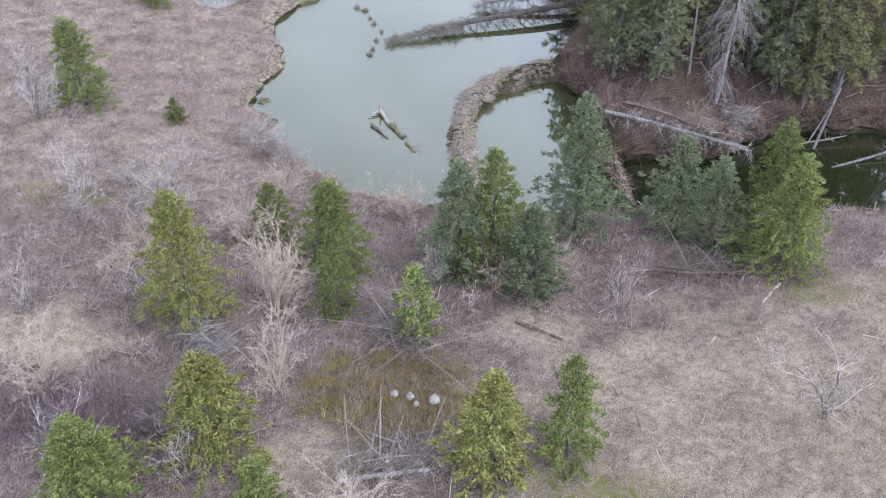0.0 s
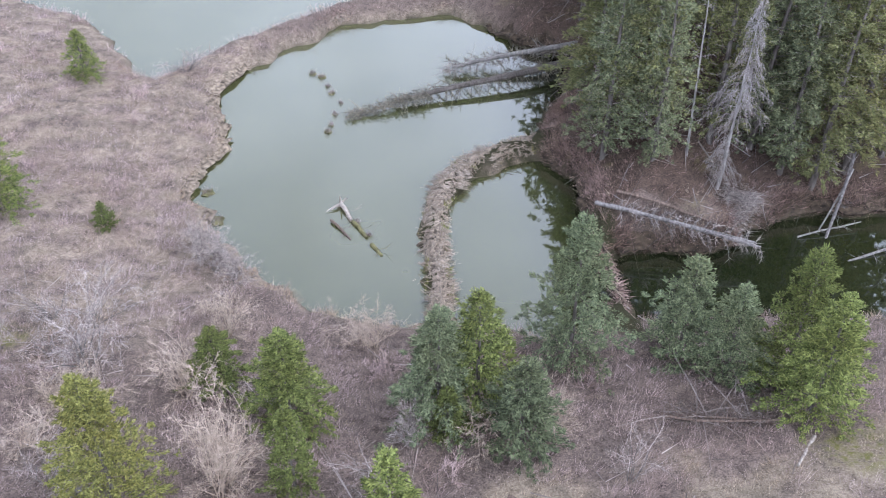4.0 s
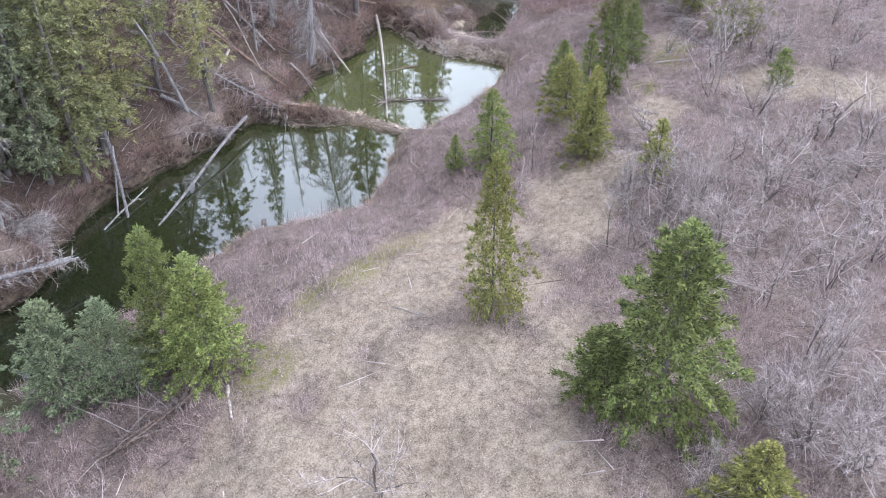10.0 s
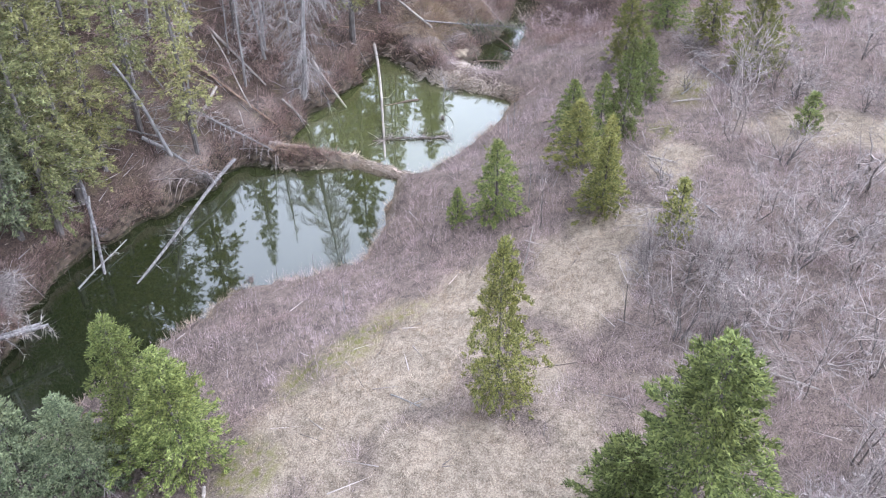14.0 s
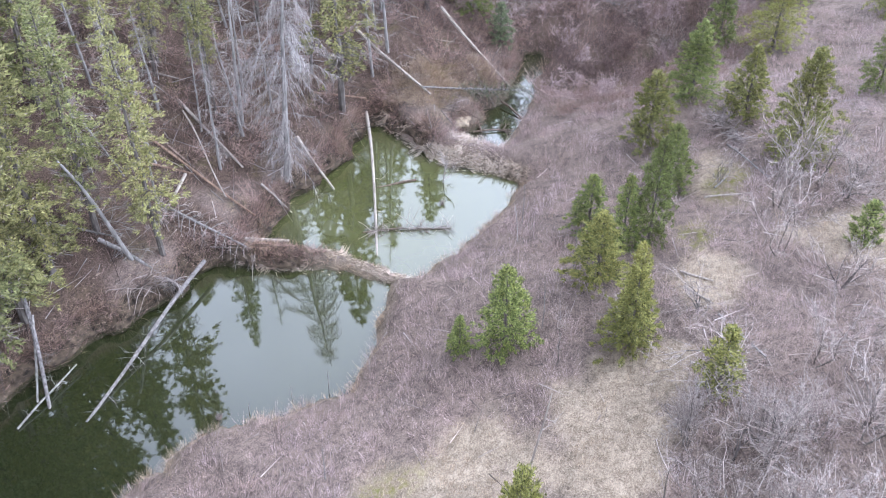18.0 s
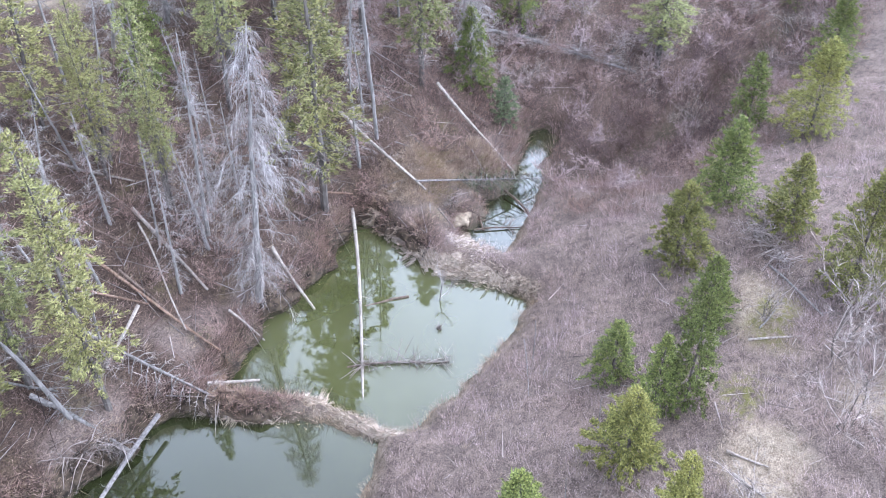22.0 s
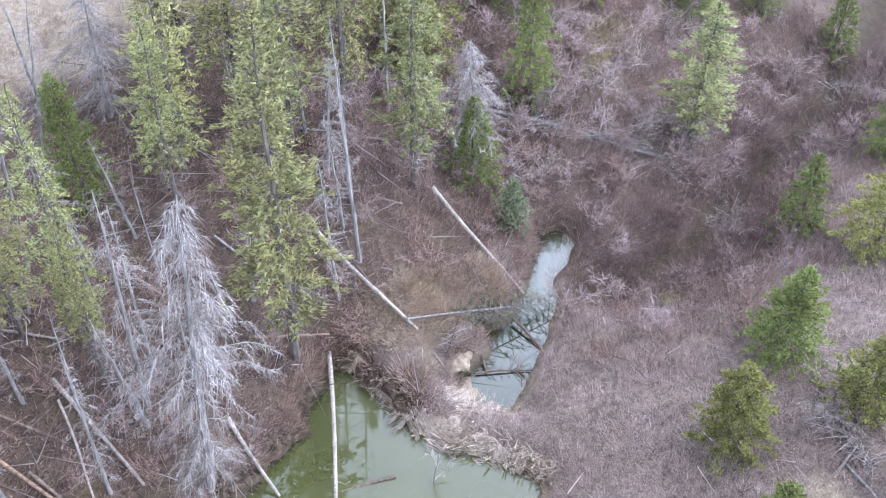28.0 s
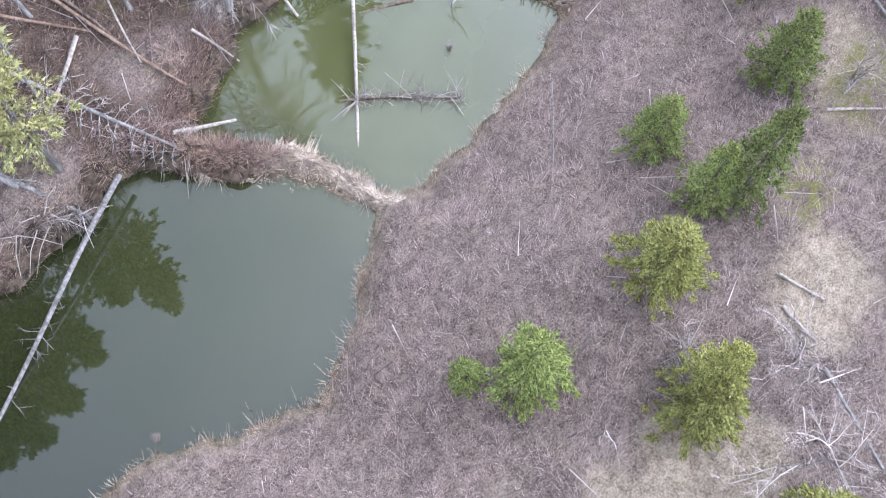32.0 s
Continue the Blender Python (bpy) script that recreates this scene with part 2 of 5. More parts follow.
DAMPALE = bark_material("dam_dry_reeds", (0.14, 0.105, 0.08), (0.66, 0.56, 0.46), (8, 8, 8))
DAMSOIL = bark_material("dam_mud_and_reeds", (0.035, 0.027, 0.02), (0.40, 0.33, 0.27), (5, 5, 5))
SAND = bark_material("tan_mud", (0.15, 0.117, 0.085), (0.38, 0.31, 0.235), (7, 7, 7))
STONE = bark_material("pale_stone", (0.30, 0.285, 0.265), (0.56, 0.54, 0.51), (5, 5, 5))
# Bank soil toned nearly black, with the overhang's shade put into the colour.
BANKEARTH = bark_material("bank_soil_shade_tone", (0.012, 0.009, 0.007), (0.125, 0.093, 0.066), (6, 6, 6))
TUSSOCKS = bark_material("matted_shore_grass", (0.045, 0.034, 0.025), (0.40, 0.325, 0.25), (7, 7, 7))
DARKTWIG = plant_material("dark_brush_twigs", (0.035, 0.025, 0.024), (0.24, 0.18, 0.175))
DUSKTWIG = plant_material("dusky_brush_twigs", (0.06, 0.045, 0.052), (0.30, 0.24, 0.26))
GREYLOG = bark_material("weathered_log_grey", (0.10, 0.09, 0.09), (0.34, 0.315, 0.31))
DAMREED = plant_material("dam_reed_bundles", (0.32, 0.27, 0.225), (0.84, 0.75, 0.66))
EARTH = bark_material("bank_earth", (0.10, 0.06, 0.035), (0.36, 0.23, 0.14), (4, 4, 4))


# ---- plan of the ground: ponds, banks, meadow and wooded slope ----
def spline(points, closed=True, step=6):
    """A smooth line through plan points."""
    p = np.array(points, float)
    n = len(p)
    out = []
    for i in range(n if closed else n - 1):
        if closed:
            a, b, c, d = p[(i - 1) % n], p[i], p[(i + 1) % n], p[(i + 2) % n]
        else:
            a, b, c, d = p[max(i - 1, 0)], p[i], p[i + 1], p[min(i + 2, n - 1)]
        for k in range(step):
            t = k / step
            out.append(0.5 * (2 * b + (c - a) * t + (2 * a - 5 * b + 4 * c - d) * t * t + (3 * b - a - 3 * c + d) * t ** 3))
    if not closed:
        out.append(p[-1])
    return np.array(out)


def wobble(line, size, amount, closed=True):
    """The same line with small bays and points."""
    line = line.copy()
    for i in range(len(line)):
        v = noise.noise_vector(Vector((line[i, 0] * size, line[i, 1] * size, 3.3)))
        w = noise.noise_vector(Vector((line[i, 0] * size * 3, line[i, 1] * size * 3, 7.3)))
        line[i, 0] += amount * (v[0] + 0.5 * w[0])
        line[i, 1] += amount * (v[1] + 0.5 * w[1])
    return line


SHORE = {
    "far": [(-10.9, 40.7), (-8.3, 43.6), (-5.6, 45.8), (-2.9, 48.0), (0.2, 48.8), (4.5, 49.0), (9, 51), (6, 58), (-4, 66), (-20, 68), (-26, 58), (-20, 50), (-14.5, 46)],
    "upper": [(0.6, 26.2), (-0.6, 25.7), (-1.6, 26.0), (-3.2, 26.5), (-4.3, 27.4), (-5.3, 28.1), (-6.2, 29.4), (-7.0, 30.6), (-7.7, 32.6), (-7.9, 34.0), (-7.1, 35.3), (-7.2, 36.6), (-7.9, 38.8), (-7.4, 41.3),
              (-5.0, 44.1), (-2.4, 46.2), (0.2, 46.8), (2.8, 46.3), (4.8, 44.0), (6.6, 42.0), (6.2, 39.0), (5.0, 36.5), (4.2, 36.0), (2.75, 35.25), (1.62, 34.1), (0.78, 32.95), (0.32, 31.35), (0.28, 29.5), (0.36, 27.3)],
    "bay": [(0.93, 26.7), (0.95, 27.9), (1.0, 30.8), (1.7, 32.95), (3.4, 34.3), (4.8, 34.7), (5.9, 33.1), (6.0, 31.4), (5.75, 30.2), (5.95, 28.6), (5.9, 26.9), (5.7, 25.6), (3.3, 25.5), (1.95, 25.7), (1.27, 26.1)],
    "long": [(6.5, 29.0), (7.0, 29.7), (8.3, 29.8), (10.5, 29.6), (11.7, 30.9), (13.5, 31.5), (15.9, 31.5),
             (18.0, 31.2), (19.7, 30.8), (21.2, 31.1), (22.0, 30.4), (22.5, 29.2), (23.3, 28.3), (23.7, 27.2), (24.0, 26.0), (23.6, 25.4), (22.6, 25.0), (21.3, 24.4), (20.2, 24.1), (19.2, 24.1),
             (17.9, 24.9), (16.4, 25.9), (14.6, 26.2), (12.5, 26.4), (9.0, 26.2), (7.0, 26.2), (6.5, 27.2)],
    "lower": [(23.3, 31.0), (24.8, 31.4), (26.0, 31.9), (28.3, 32.1), (30.1, 32.5), (31.2, 32.9), (31.9, 32.4), (31.6, 30.9), (31.3, 29.4), (31.5, 27.9), (31.8, 25.8), (30.3, 25.5), (28.8, 25.3), (27.0, 25.4),
              (25.6, 25.5), (24.8, 25.7), (24.6, 26.6), (24.6, 27.6), (24.2, 28.7), (23.4, 29.6)],
    "pool": [(34.1, 30.0), (33.3, 29.1), (33.5, 28.2), (34.4, 27.9), (35.6, 28.2), (36.8, 28.7), (38.0, 29.2), (39.2, 29.7), (40.6, 29.9), (41.8, 30.5), (41.4, 31.3), (39.6, 30.9), (38.0, 30.3), (36.9, 29.9), (36.0, 30.3), (35.0, 29.8)],
}
LEVEL = {"far": 0.0, "upper": -0.2, "bay": -0.45, "long": -0.95, "lower": -1.35, "pool": -1.9}
shore = {k: wobble(spline(v, True, 8), 0.9, 0.4) for k, v in SHORE.items()}
shore["upper"] = wobble(shore["upper"], 2.3, 0.3)
CREEK = spline([(39.6, 28.6), (42.0, 27.6), (44.5, 26.9), (49.7, 26.7), (54.0, 26.2), (60.0, 26.5), (72.0, 28.0)], False, 5)


def smooth(a, b, x):
    t = np.clip((x - a) / (b - a), 0, 1)
    return t * t * (3 - 2 * t)


def line_distance(x, y, line, closed):
    """How far plan points lie from a line."""
    best = np.full(x.shape, 1e9)
    n = len(line)
    for i in range(n if closed else n - 1):
        a, b = line[i], line[(i + 1) % n]
        dx, dy = b - a
        t = np.clip(((x - a[0]) * dx + (y - a[1]) * dy) / (dx * dx + dy * dy + 1e-9), 0, 1)
        best = np.minimum(best, (x - a[0] - t * dx) ** 2 + (y - a[1] - t * dy) ** 2)
    return np.sqrt(best)


def inside(x, y, line):
    hit = np.zeros(x.shape, bool)
    n = len(line)
    for i in range(n):
        (ax, ay), (bx, by) = line[i], line[(i + 1) % n]
        if ay != by:
            hit ^= ((ay > y) != (by > y)) & (x < (bx - ax) * (y - ay) / (by - ay) + ax)
    return hit


def waves(x, y, size, seed):
    """Soft unevenness of the ground, between -1 and 1."""
    r = np.random.RandomState(seed)
    out = np.zeros(np.shape(x))
    for k in range(7):
        a, f, p = r.uniform(0, 6.28), r.uniform(0.6, 1.9) / size, r.uniform(0, 6.28)
        out = out + np.sin((x * np.cos(a) + y * np.sin(a)) * f * 6.28 + p + 1.3 * np.sin((x * np.sin(a) - y * np.cos(a)) * f * 4 + p * 2))
    return out / 4.5


AXIS_X, AXIS_Y = (-60, 2, 5, 7, 13, 22, 32, 40, 50, 80), (70, 52, 33.5, 29, 28.6, 28.5, 29.5, 31.2, 33, 36)


def lay_of_land(x, y):
    """For plan points: signed distance from open water, the level of the nearest water, and how far they belong to the wooded slope."""
    x, y = np.asarray(x, float), np.asarray(y, float)
    d, wsum, lsum = np.full(x.shape, 1e9), np.zeros(x.shape), np.zeros(x.shape)
    for k, line in shore.items():
        dk = line_distance(x, y, line, True)
        dk = np.where(inside(x, y, line), -dk, dk)
        w = 1 / np.maximum(dk + 0.3, 0.05) ** 3
        w = np.where(dk < 0, 1e6, w)
        d, wsum, lsum = np.minimum(d, dk), wsum + w, lsum + w * LEVEL[k]
    dc = line_distance(x, y, CREEK, False) - 0.45
    w = 1 / np.maximum(dc + 0.3, 0.05) ** 3
    d, wsum, lsum = np.minimum(d, np.maximum(dc, 0.02)), wsum + w, lsum + w * -2.5
    north = smooth(-0.8, 0.8, y - np.interp(x, AXIS_X, AXIS_Y)) * smooth(2.0, 6.0, x)
    return d, lsum / wsum, north


def ground_z(x, y, parts=False):
    x, y = np.asarray(x, float), np.asarray(y, float)
    d, level, north = lay_of_land(x, y)
    e = np.maximum(d, 0)
    step = 0.42 * smooth(0, 0.45, e)
    slope = 0.22 + 0.26 * smooth(2, 16, x)
    meadow = step + 4.6 * (1 - np.exp(-np.maximum(e - 0.3, 0) * slope / 4.6))
    hill = step + 0.3 * smooth(0, 0.35, e) + 6.6 * (1 - np.exp(-np.maximum(e - 0.3, 0) * 0.6 / 6.6))
    z = level + meadow * (1 - north) + hill * north
    z = z + (0.10 * waves(x, y, 5.0, 1) + 0.05 * waves(x, y, 1.3, 2)) * smooth(0.2, 2.0, e) + 0.05 * waves(x, y, 0.7, 3) * smooth(-0.1, 0.3, d)
    z = np.where(d < 0, level - 0.75 * smooth(0, 1.6, -d) - 0.06 * smooth(0, 0.1, -d), z)
    return (z, d, level, north) if parts else z


# ---- the ground sheet and the water ----
from mathutils import geometry
CLEARINGS = [(9.0, 14.3, 7.0, 4.3, 0), (14.8, 18.4, 5.6, 1.9, -4), (21.8, 16.9, 1.9, 1.3, 0), (20.3, 15.9, 2.3, 1.3, 0), (23.2, 15.9, 1.3, 0.7, 0), (31.8, 11.8, 1.4, 4.2, 10), (27.6, 16.8, 1.4, 1.0, 0), (33.2, 18.9, 1.6, 0.8, 20), (-10.9, 17.3, 2.2, 1.1, 0),
             (2.6, 18.2, 1.5, 1.0, 0), (35, 50, 8, 5, 0), (-3.2, 13.4, 1.2, 1.4, 0)]
CURVED_DAM = spline([(0.6, 26.0), (0.65, 27.3), (0.6, 29.4), (0.7, 31.4), (1.2, 33.1), (2.2, 34.4), (3.6, 35.2), (5.0, 35.7)], False, 4)
LOW_DAM = spline([(6.15, 30.6), (6.25, 29.3), (6.25, 27.8), (6.3, 26.6), (6.2, 25.4)], False, 4)
TRAIL = spline([(24.3, 25.6), (23.9, 24.9), (24.1, 23.8), (23.9, 22.3), (24.1, 20.7), (24.8, 18.6)], False, 4)
FRESH = [(15.0, 19.9, 2.6, 0.6, -8), (3.4, 12.3, 1.3, 0.8, 0), (10.2, 19.3, 0.9, 0.7, 0), (29.4, 17.9, 1.0, 0.6, 0), (-12.5, 24, 1.5, 0.8, 0), (49.7, 34, 2.2, 0.7, 20), (33.0, 18.4, 1.2, 0.6, 10), (40.7, 26.3, 0.8, 0.4, 0)]
TAN_PATCHES = [(35, 50, 8, 5, 0), (19.3, 31.8, 1.4, 0.9, 0), (33.5, 31.4, 1.6, 1.5, 0), (35.3, 30.9, 1.3, 0.7, 0), (38.0, 31.2, 0.8, 0.5, 0), (26.6, 32.8, 1.3, 0.5, 10), (23.6, 32.6, 1.2, 0.6, 0), (9.0, 30.6, 2.2, 0.6, 0)]


def off_dams(x, y):
    """0 on the two dams of the bay, 1 away from them."""
    return smooth(0.45, 0.65, np.minimum(line_distance(x, y, CURVED_DAM, False), line_distance(x, y, LOW_DAM, False)))


def ellipses(x, y, shapes, soft=0.3):
    out = np.zeros(np.shape(x))
    for cx, cy, rx, ry, turn in shapes:
        a = radians(turn)
        u, v = (x - cx) * math.cos(a) + (y - cy) * math.sin(a), -(x - cx) * math.sin(a) + (y - cy) * math.cos(a)
        r = np.sqrt((u / rx) ** 2 + (v / ry) ** 2) + 0.42 * waves(x, y, 2.6, 11)
        out = np.maximum(out, 1 - smooth(1 - soft, 1 + soft, r))
    return out


def zones(x, y, d, north):
    """Shares of dry grass, wooded slope, mud with painted shore shade, and fresh green."""
    grass = ellipses(x, y, CLEARINGS)
    edge = (1 - smooth(0.1, 0.5, d + 0.22 * waves(x, y, 1.5, 12))) * (1 - north) * (1 - smooth(38, 40, x)) * off_dams(x, y)
    grass = np.clip(np.maximum(grass, 0.7 * edge), 0, 1)
    west = 0.8 * smooth(-0.6, 0.5, waves(x, y, 1.3, 15)) * (1 - smooth(-8, -5, x)) * smooth(22, 26, y)
    grass = np.maximum(grass, west)
    slope = north * (1 - 0.85 * ellipses(x, y, TAN_PATCHES))
    slope = np.maximum(slope, 0.85 * smooth(37, 41, x) * smooth(22.5, 25, y))
    # mud at the waterline, widened below the slope to paint the undercut's shade
    mud = np.maximum(1 - smooth(-0.1, 0.12 + 0.25 * north, d), 1 - off_dams(x, y))
    fresh = np.maximum(ellipses(x, y, FRESH), 0.35 * smooth(0.3, 0.8, waves(x, y, 3.1, 14)) * north)
    return grass, slope, mud, fresh


def axis(fine0, fine1, step, reach):
    out = list(np.arange(fine0, fine1 + 1e-6, step))
    g, lo, hi = step, fine0, fine1
    before, after = [], []
    while lo > -reach:
        g *= 1.35
        lo -= g
        hi += g
        before.append(lo)
        after.append(hi)
    return np.array(before[::-1] + out + after)


def grid_mesh(name, xs, ys, z):
    nx, ny = len(xs), len(ys)
    X, Y = np.meshgrid(xs, ys)
    co = np.stack([X.ravel(), Y.ravel(), z.ravel()], 1)
    i = (np.arange(ny - 1)[:, None] * nx + np.arange(nx - 1)[None]).ravel()
    quads = np.stack([i, i + 1, i + nx + 1, i + nx], 1)
    return fast_mesh(name, co, quads)


def fast_mesh(name, co, faces):
    """A mesh from arrays of places and equal faces."""
    me = bpy.data.meshes.new(name)
    n, k = faces.shape
    me.vertices.add(len(co))
    me.vertices.foreach_set("co", np.ascontiguousarray(co, dtype=np.float32).ravel())
    me.loops.add(n * k)
    me.loops.foreach_set("vertex_index", np.ascontiguousarray(faces, dtype=np.int32).ravel())
    me.polygons.add(n)
    me.polygons.foreach_set("loop_start", np.arange(0, n * k, k, dtype=np.int32))
    me.update(calc_edges=True)
    return me


gx, gy = axis(-24, 66, 0.3, 1500), axis(2, 56, 0.3, 1500)
GX, GY = np.meshgrid(gx, gy)
gz, gd, glevel, gnorth = ground_z(GX, GY, True)
ground = new("ground", grid_mesh("ground", gx, gy, gz))
zr, zs, zm, zf = zones(GX, GY, gd, gnorth)
layer = ground.data.color_attributes.new("zone", "FLOAT_COLOR", "POINT")
layer.data.foreach_set("color", np.stack([zr, zs, zm, zf], -1).astype(np.float32).ravel())
ground.data.materials.append(SOIL)
ground.data.polygons.foreach_set("use_smooth", np.ones(len(ground.data.polygons), bool))
tagged(ground, "uneven valley floor of dry grass, leaf litter and bare soil", "ground", kind="structure")


def pond(line, level, name, label):
    nxt, prv = np.roll(line, -1, 0), np.roll(line, 1, 0)
    t = nxt - prv
    nrm = np.stack([t[:, 1], -t[:, 0]], 1) / (np.linalg.norm(t, axis=1, keepdims=True) + 1e-9)
    area = 0.5 * np.sum(line[:, 0] * nxt[:, 1] - nxt[:, 0] * line[:, 1])
    out = line + nrm * (0.2 if area > 0 else -0.2)
    co, _, faces, *_ = geometry.delaunay_2d_cdt([Vector(p) for p in out], [], [list(range(len(out)))], 1, 1e-4)
    me = bpy.data.meshes.new(name)
    me.from_pydata([(p[0], p[1], level) for p in co], [], [f if (co[f[1]] - co[f[0]]).cross(co[f[2]] - co[f[0]]) > 0 else f[::-1] for f in faces])
    me.materials.append(WATER)
    return tagged(new(name, me), label, "water", kind="structure")


POND_LABEL = {"far": "pale still water of the farthest beaver pond", "upper": "still grey-green beaver pond reflecting the sky", "bay": "still bay between two beaver dams", "long": "long still green pond reflecting spruce trees",
              "lower": "murky green pond between two beaver dams", "pool": "small shallow stream pool below the dam"}
for k in shore:
    pond(shore[k], LEVEL[k], "water", POND_LABEL[k])


def lookup(field, x, y):
    """A value of the ground grid between its points."""
    i = np.clip(np.searchsorted(gx, x) - 1, 0, len(gx) - 2)
    j = np.clip(np.searchsorted(gy, y) - 1, 0, len(gy) - 2)
    u, v = (x - gx[i]) / (gx[i + 1] - gx[i]), (y - gy[j]) / (gy[j + 1] - gy[j])
    return (field[j, i] * (1 - u) + field[j, i + 1] * u) * (1 - v) + (field[j + 1, i] * (1 - u) + field[j + 1, i + 1] * u) * v


def at(x, y):
    return float(lookup(gz, x, y))


# ---- undercut earth banks along the steep shores ----
def bank(line, level, name, label, pick_side, mat=None, tall=1.0):
    """A low overhanging lip of earth and roots between ground and water."""
    nxt, prv = np.roll(line, -1, 0), np.roll(line, 1, 0)
    t = nxt - prv
    area = np.sum(line[:, 0] * nxt[:, 1] - nxt[:, 0] * line[:, 1])
    out = np.stack([t[:, 1], -t[:, 0]], 1) / (np.linalg.norm(t, axis=1, keepdims=True) + 1e-9) * (1 if area > 0 else -1)
    keep = pick_side(line)
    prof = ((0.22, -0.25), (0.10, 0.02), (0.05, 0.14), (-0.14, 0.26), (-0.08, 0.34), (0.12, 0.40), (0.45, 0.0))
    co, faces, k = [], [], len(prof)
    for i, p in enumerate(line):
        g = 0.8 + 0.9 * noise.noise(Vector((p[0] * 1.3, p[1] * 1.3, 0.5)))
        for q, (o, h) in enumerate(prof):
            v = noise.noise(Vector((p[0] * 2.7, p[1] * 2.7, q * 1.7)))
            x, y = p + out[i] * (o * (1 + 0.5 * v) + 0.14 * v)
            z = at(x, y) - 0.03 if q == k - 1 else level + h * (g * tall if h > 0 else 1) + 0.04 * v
            co.append((x, y, z))
    n = len(line)
    for i in range(n):
        j = (i + 1) % n
        if keep[i] and keep[j]:
            faces += [(i * k + q, i * k + q + 1, j * k + q + 1, j * k + q) for q in range(k - 1)]
    me = bpy.data.meshes.new(name)
    me.from_pydata(co, [], faces)
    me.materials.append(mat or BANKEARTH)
    return tagged(new(name, me), label, "bank", kind="structure")


def slope_side(line):
    return lookup(gnorth, line[:, 0] + 0.0, line[:, 1] + 0.0) > 0.45


def west_side(line):
    return (line[:, 0] < -4.2) & (line[:, 1] < 42)


def east_side(line):
    return (line[:, 0] > 3.5) & (line[:, 1] > 36.2)


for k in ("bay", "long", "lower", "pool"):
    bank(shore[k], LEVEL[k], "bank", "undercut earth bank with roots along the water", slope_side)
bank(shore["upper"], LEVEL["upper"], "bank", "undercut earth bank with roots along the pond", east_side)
bank(shore["upper"], LEVEL["upper"], "bank", "low undercut bank of tussocks along the meadow", west_side, TUSSOCKS, 0.5)


# ---- makers of plants and wood ----
class Soup:
    """Places and faces gathered for one mesh."""

    def __init__(self):
        self.v, self.f, self.n = [], [], 0

    def tube(self, path, r0, r1, sides=5, tip=True):
        path = np.asarray(path, float)
        m = len(path)
        base = self.n
        ang = np.arange(sides) * 2 * np.pi / sides
        for i in range(m):
            t = path[min(i + 1, m - 1)] - path[max(i - 1, 0)]
            t = t / (np.linalg.norm(t) + 1e-9)
            u = np.cross(t, (0.31, 0.17, 0.93) if abs(t[2]) < 0.8 else (1, 0.2, 0))
            u /= np.linalg.norm(u) + 1e-9
            w = np.cross(t, u)
            r = r0 + (r1 - r0) * i / (m - 1)
            self.v.append(path[i] + r * (np.cos(ang)[:, None] * u + np.sin(ang)[:, None] * w))
        for i in range(m - 1):
            for k in range(sides):
                a, b = base + i * sides + k, base + i * sides + (k + 1) % sides
                self.f.append((a, b, b + sides, a + sides))
        self.n += m * sides
        if tip:
            self.f.append(tuple(base + k for k in range(sides))[::-1])
            self.f.append(tuple(base + (m - 1) * sides + k for k in range(sides)))

    def mesh(self, name, mat):
        me = bpy.data.meshes.new(name)
        v = np.concatenate(self.v)
        me.from_pydata(v.tolist(), [], self.f)
        me.materials.append(mat)
        return me


def part(name, data, mat, parent, label=""):
    """Links a mesh (or a bmesh) as one part under a thing or a part."""
    if isinstance(data, bmesh.types.BMesh):
        me = bpy.data.meshes.new(name)
        data.to_mesh(me)
        data.free()
        me.materials.append(mat)
        data = me
    ob = new(name, data)
    ob.parent = parent
    if label:
        ob["label"] = label
    return ob


def thing(name, m, label, category, group=""):
    ob = new(name)
    ob.empty_display_size = 0.2
    ob.matrix_world = m
    return tagged(ob, label, category, group)


def leaf_mesh(name, base, way, length, width, mat, rng):
    """Many small pointed needle sprays."""
    n = len(base)
    way = way / (np.linalg.norm(way, axis=1, keepdims=True) + 1e-9)
    side = np.cross(way, rng.normal(size=(n, 3)) * 0.3 + np.array([0, 0, 1.0]))
    side /= np.linalg.norm(side, axis=1, keepdims=True) + 1e-9
    up = np.cross(side, way)
    length, width = length[:, None], width[:, None]
    tip = base + way * length - up * length * 0.1
    co = np.stack([base + side * width, tip, base - side * width], 1).reshape(-1, 3)
    f = np.arange(n * 3).reshape(-1, 3)
    me = fast_mesh(name, co, f)
    me.materials.append(mat)
    return me


def bough_line(rng, start, angle, length, rise, droop, k=5):
    t = np.linspace(0, 1, k)
    out = np.zeros((k, 3))
    out[:, 0] = start[0] + np.cos(angle) * length * t
    out[:, 1] = start[1] + np.sin(angle) * length * t
    out[:, 2] = start[2] + length * (rise * t - droop * t * t)
    out[1:, :2] += rng.normal(size=(k - 1, 2)) * length * 0.035
    return out


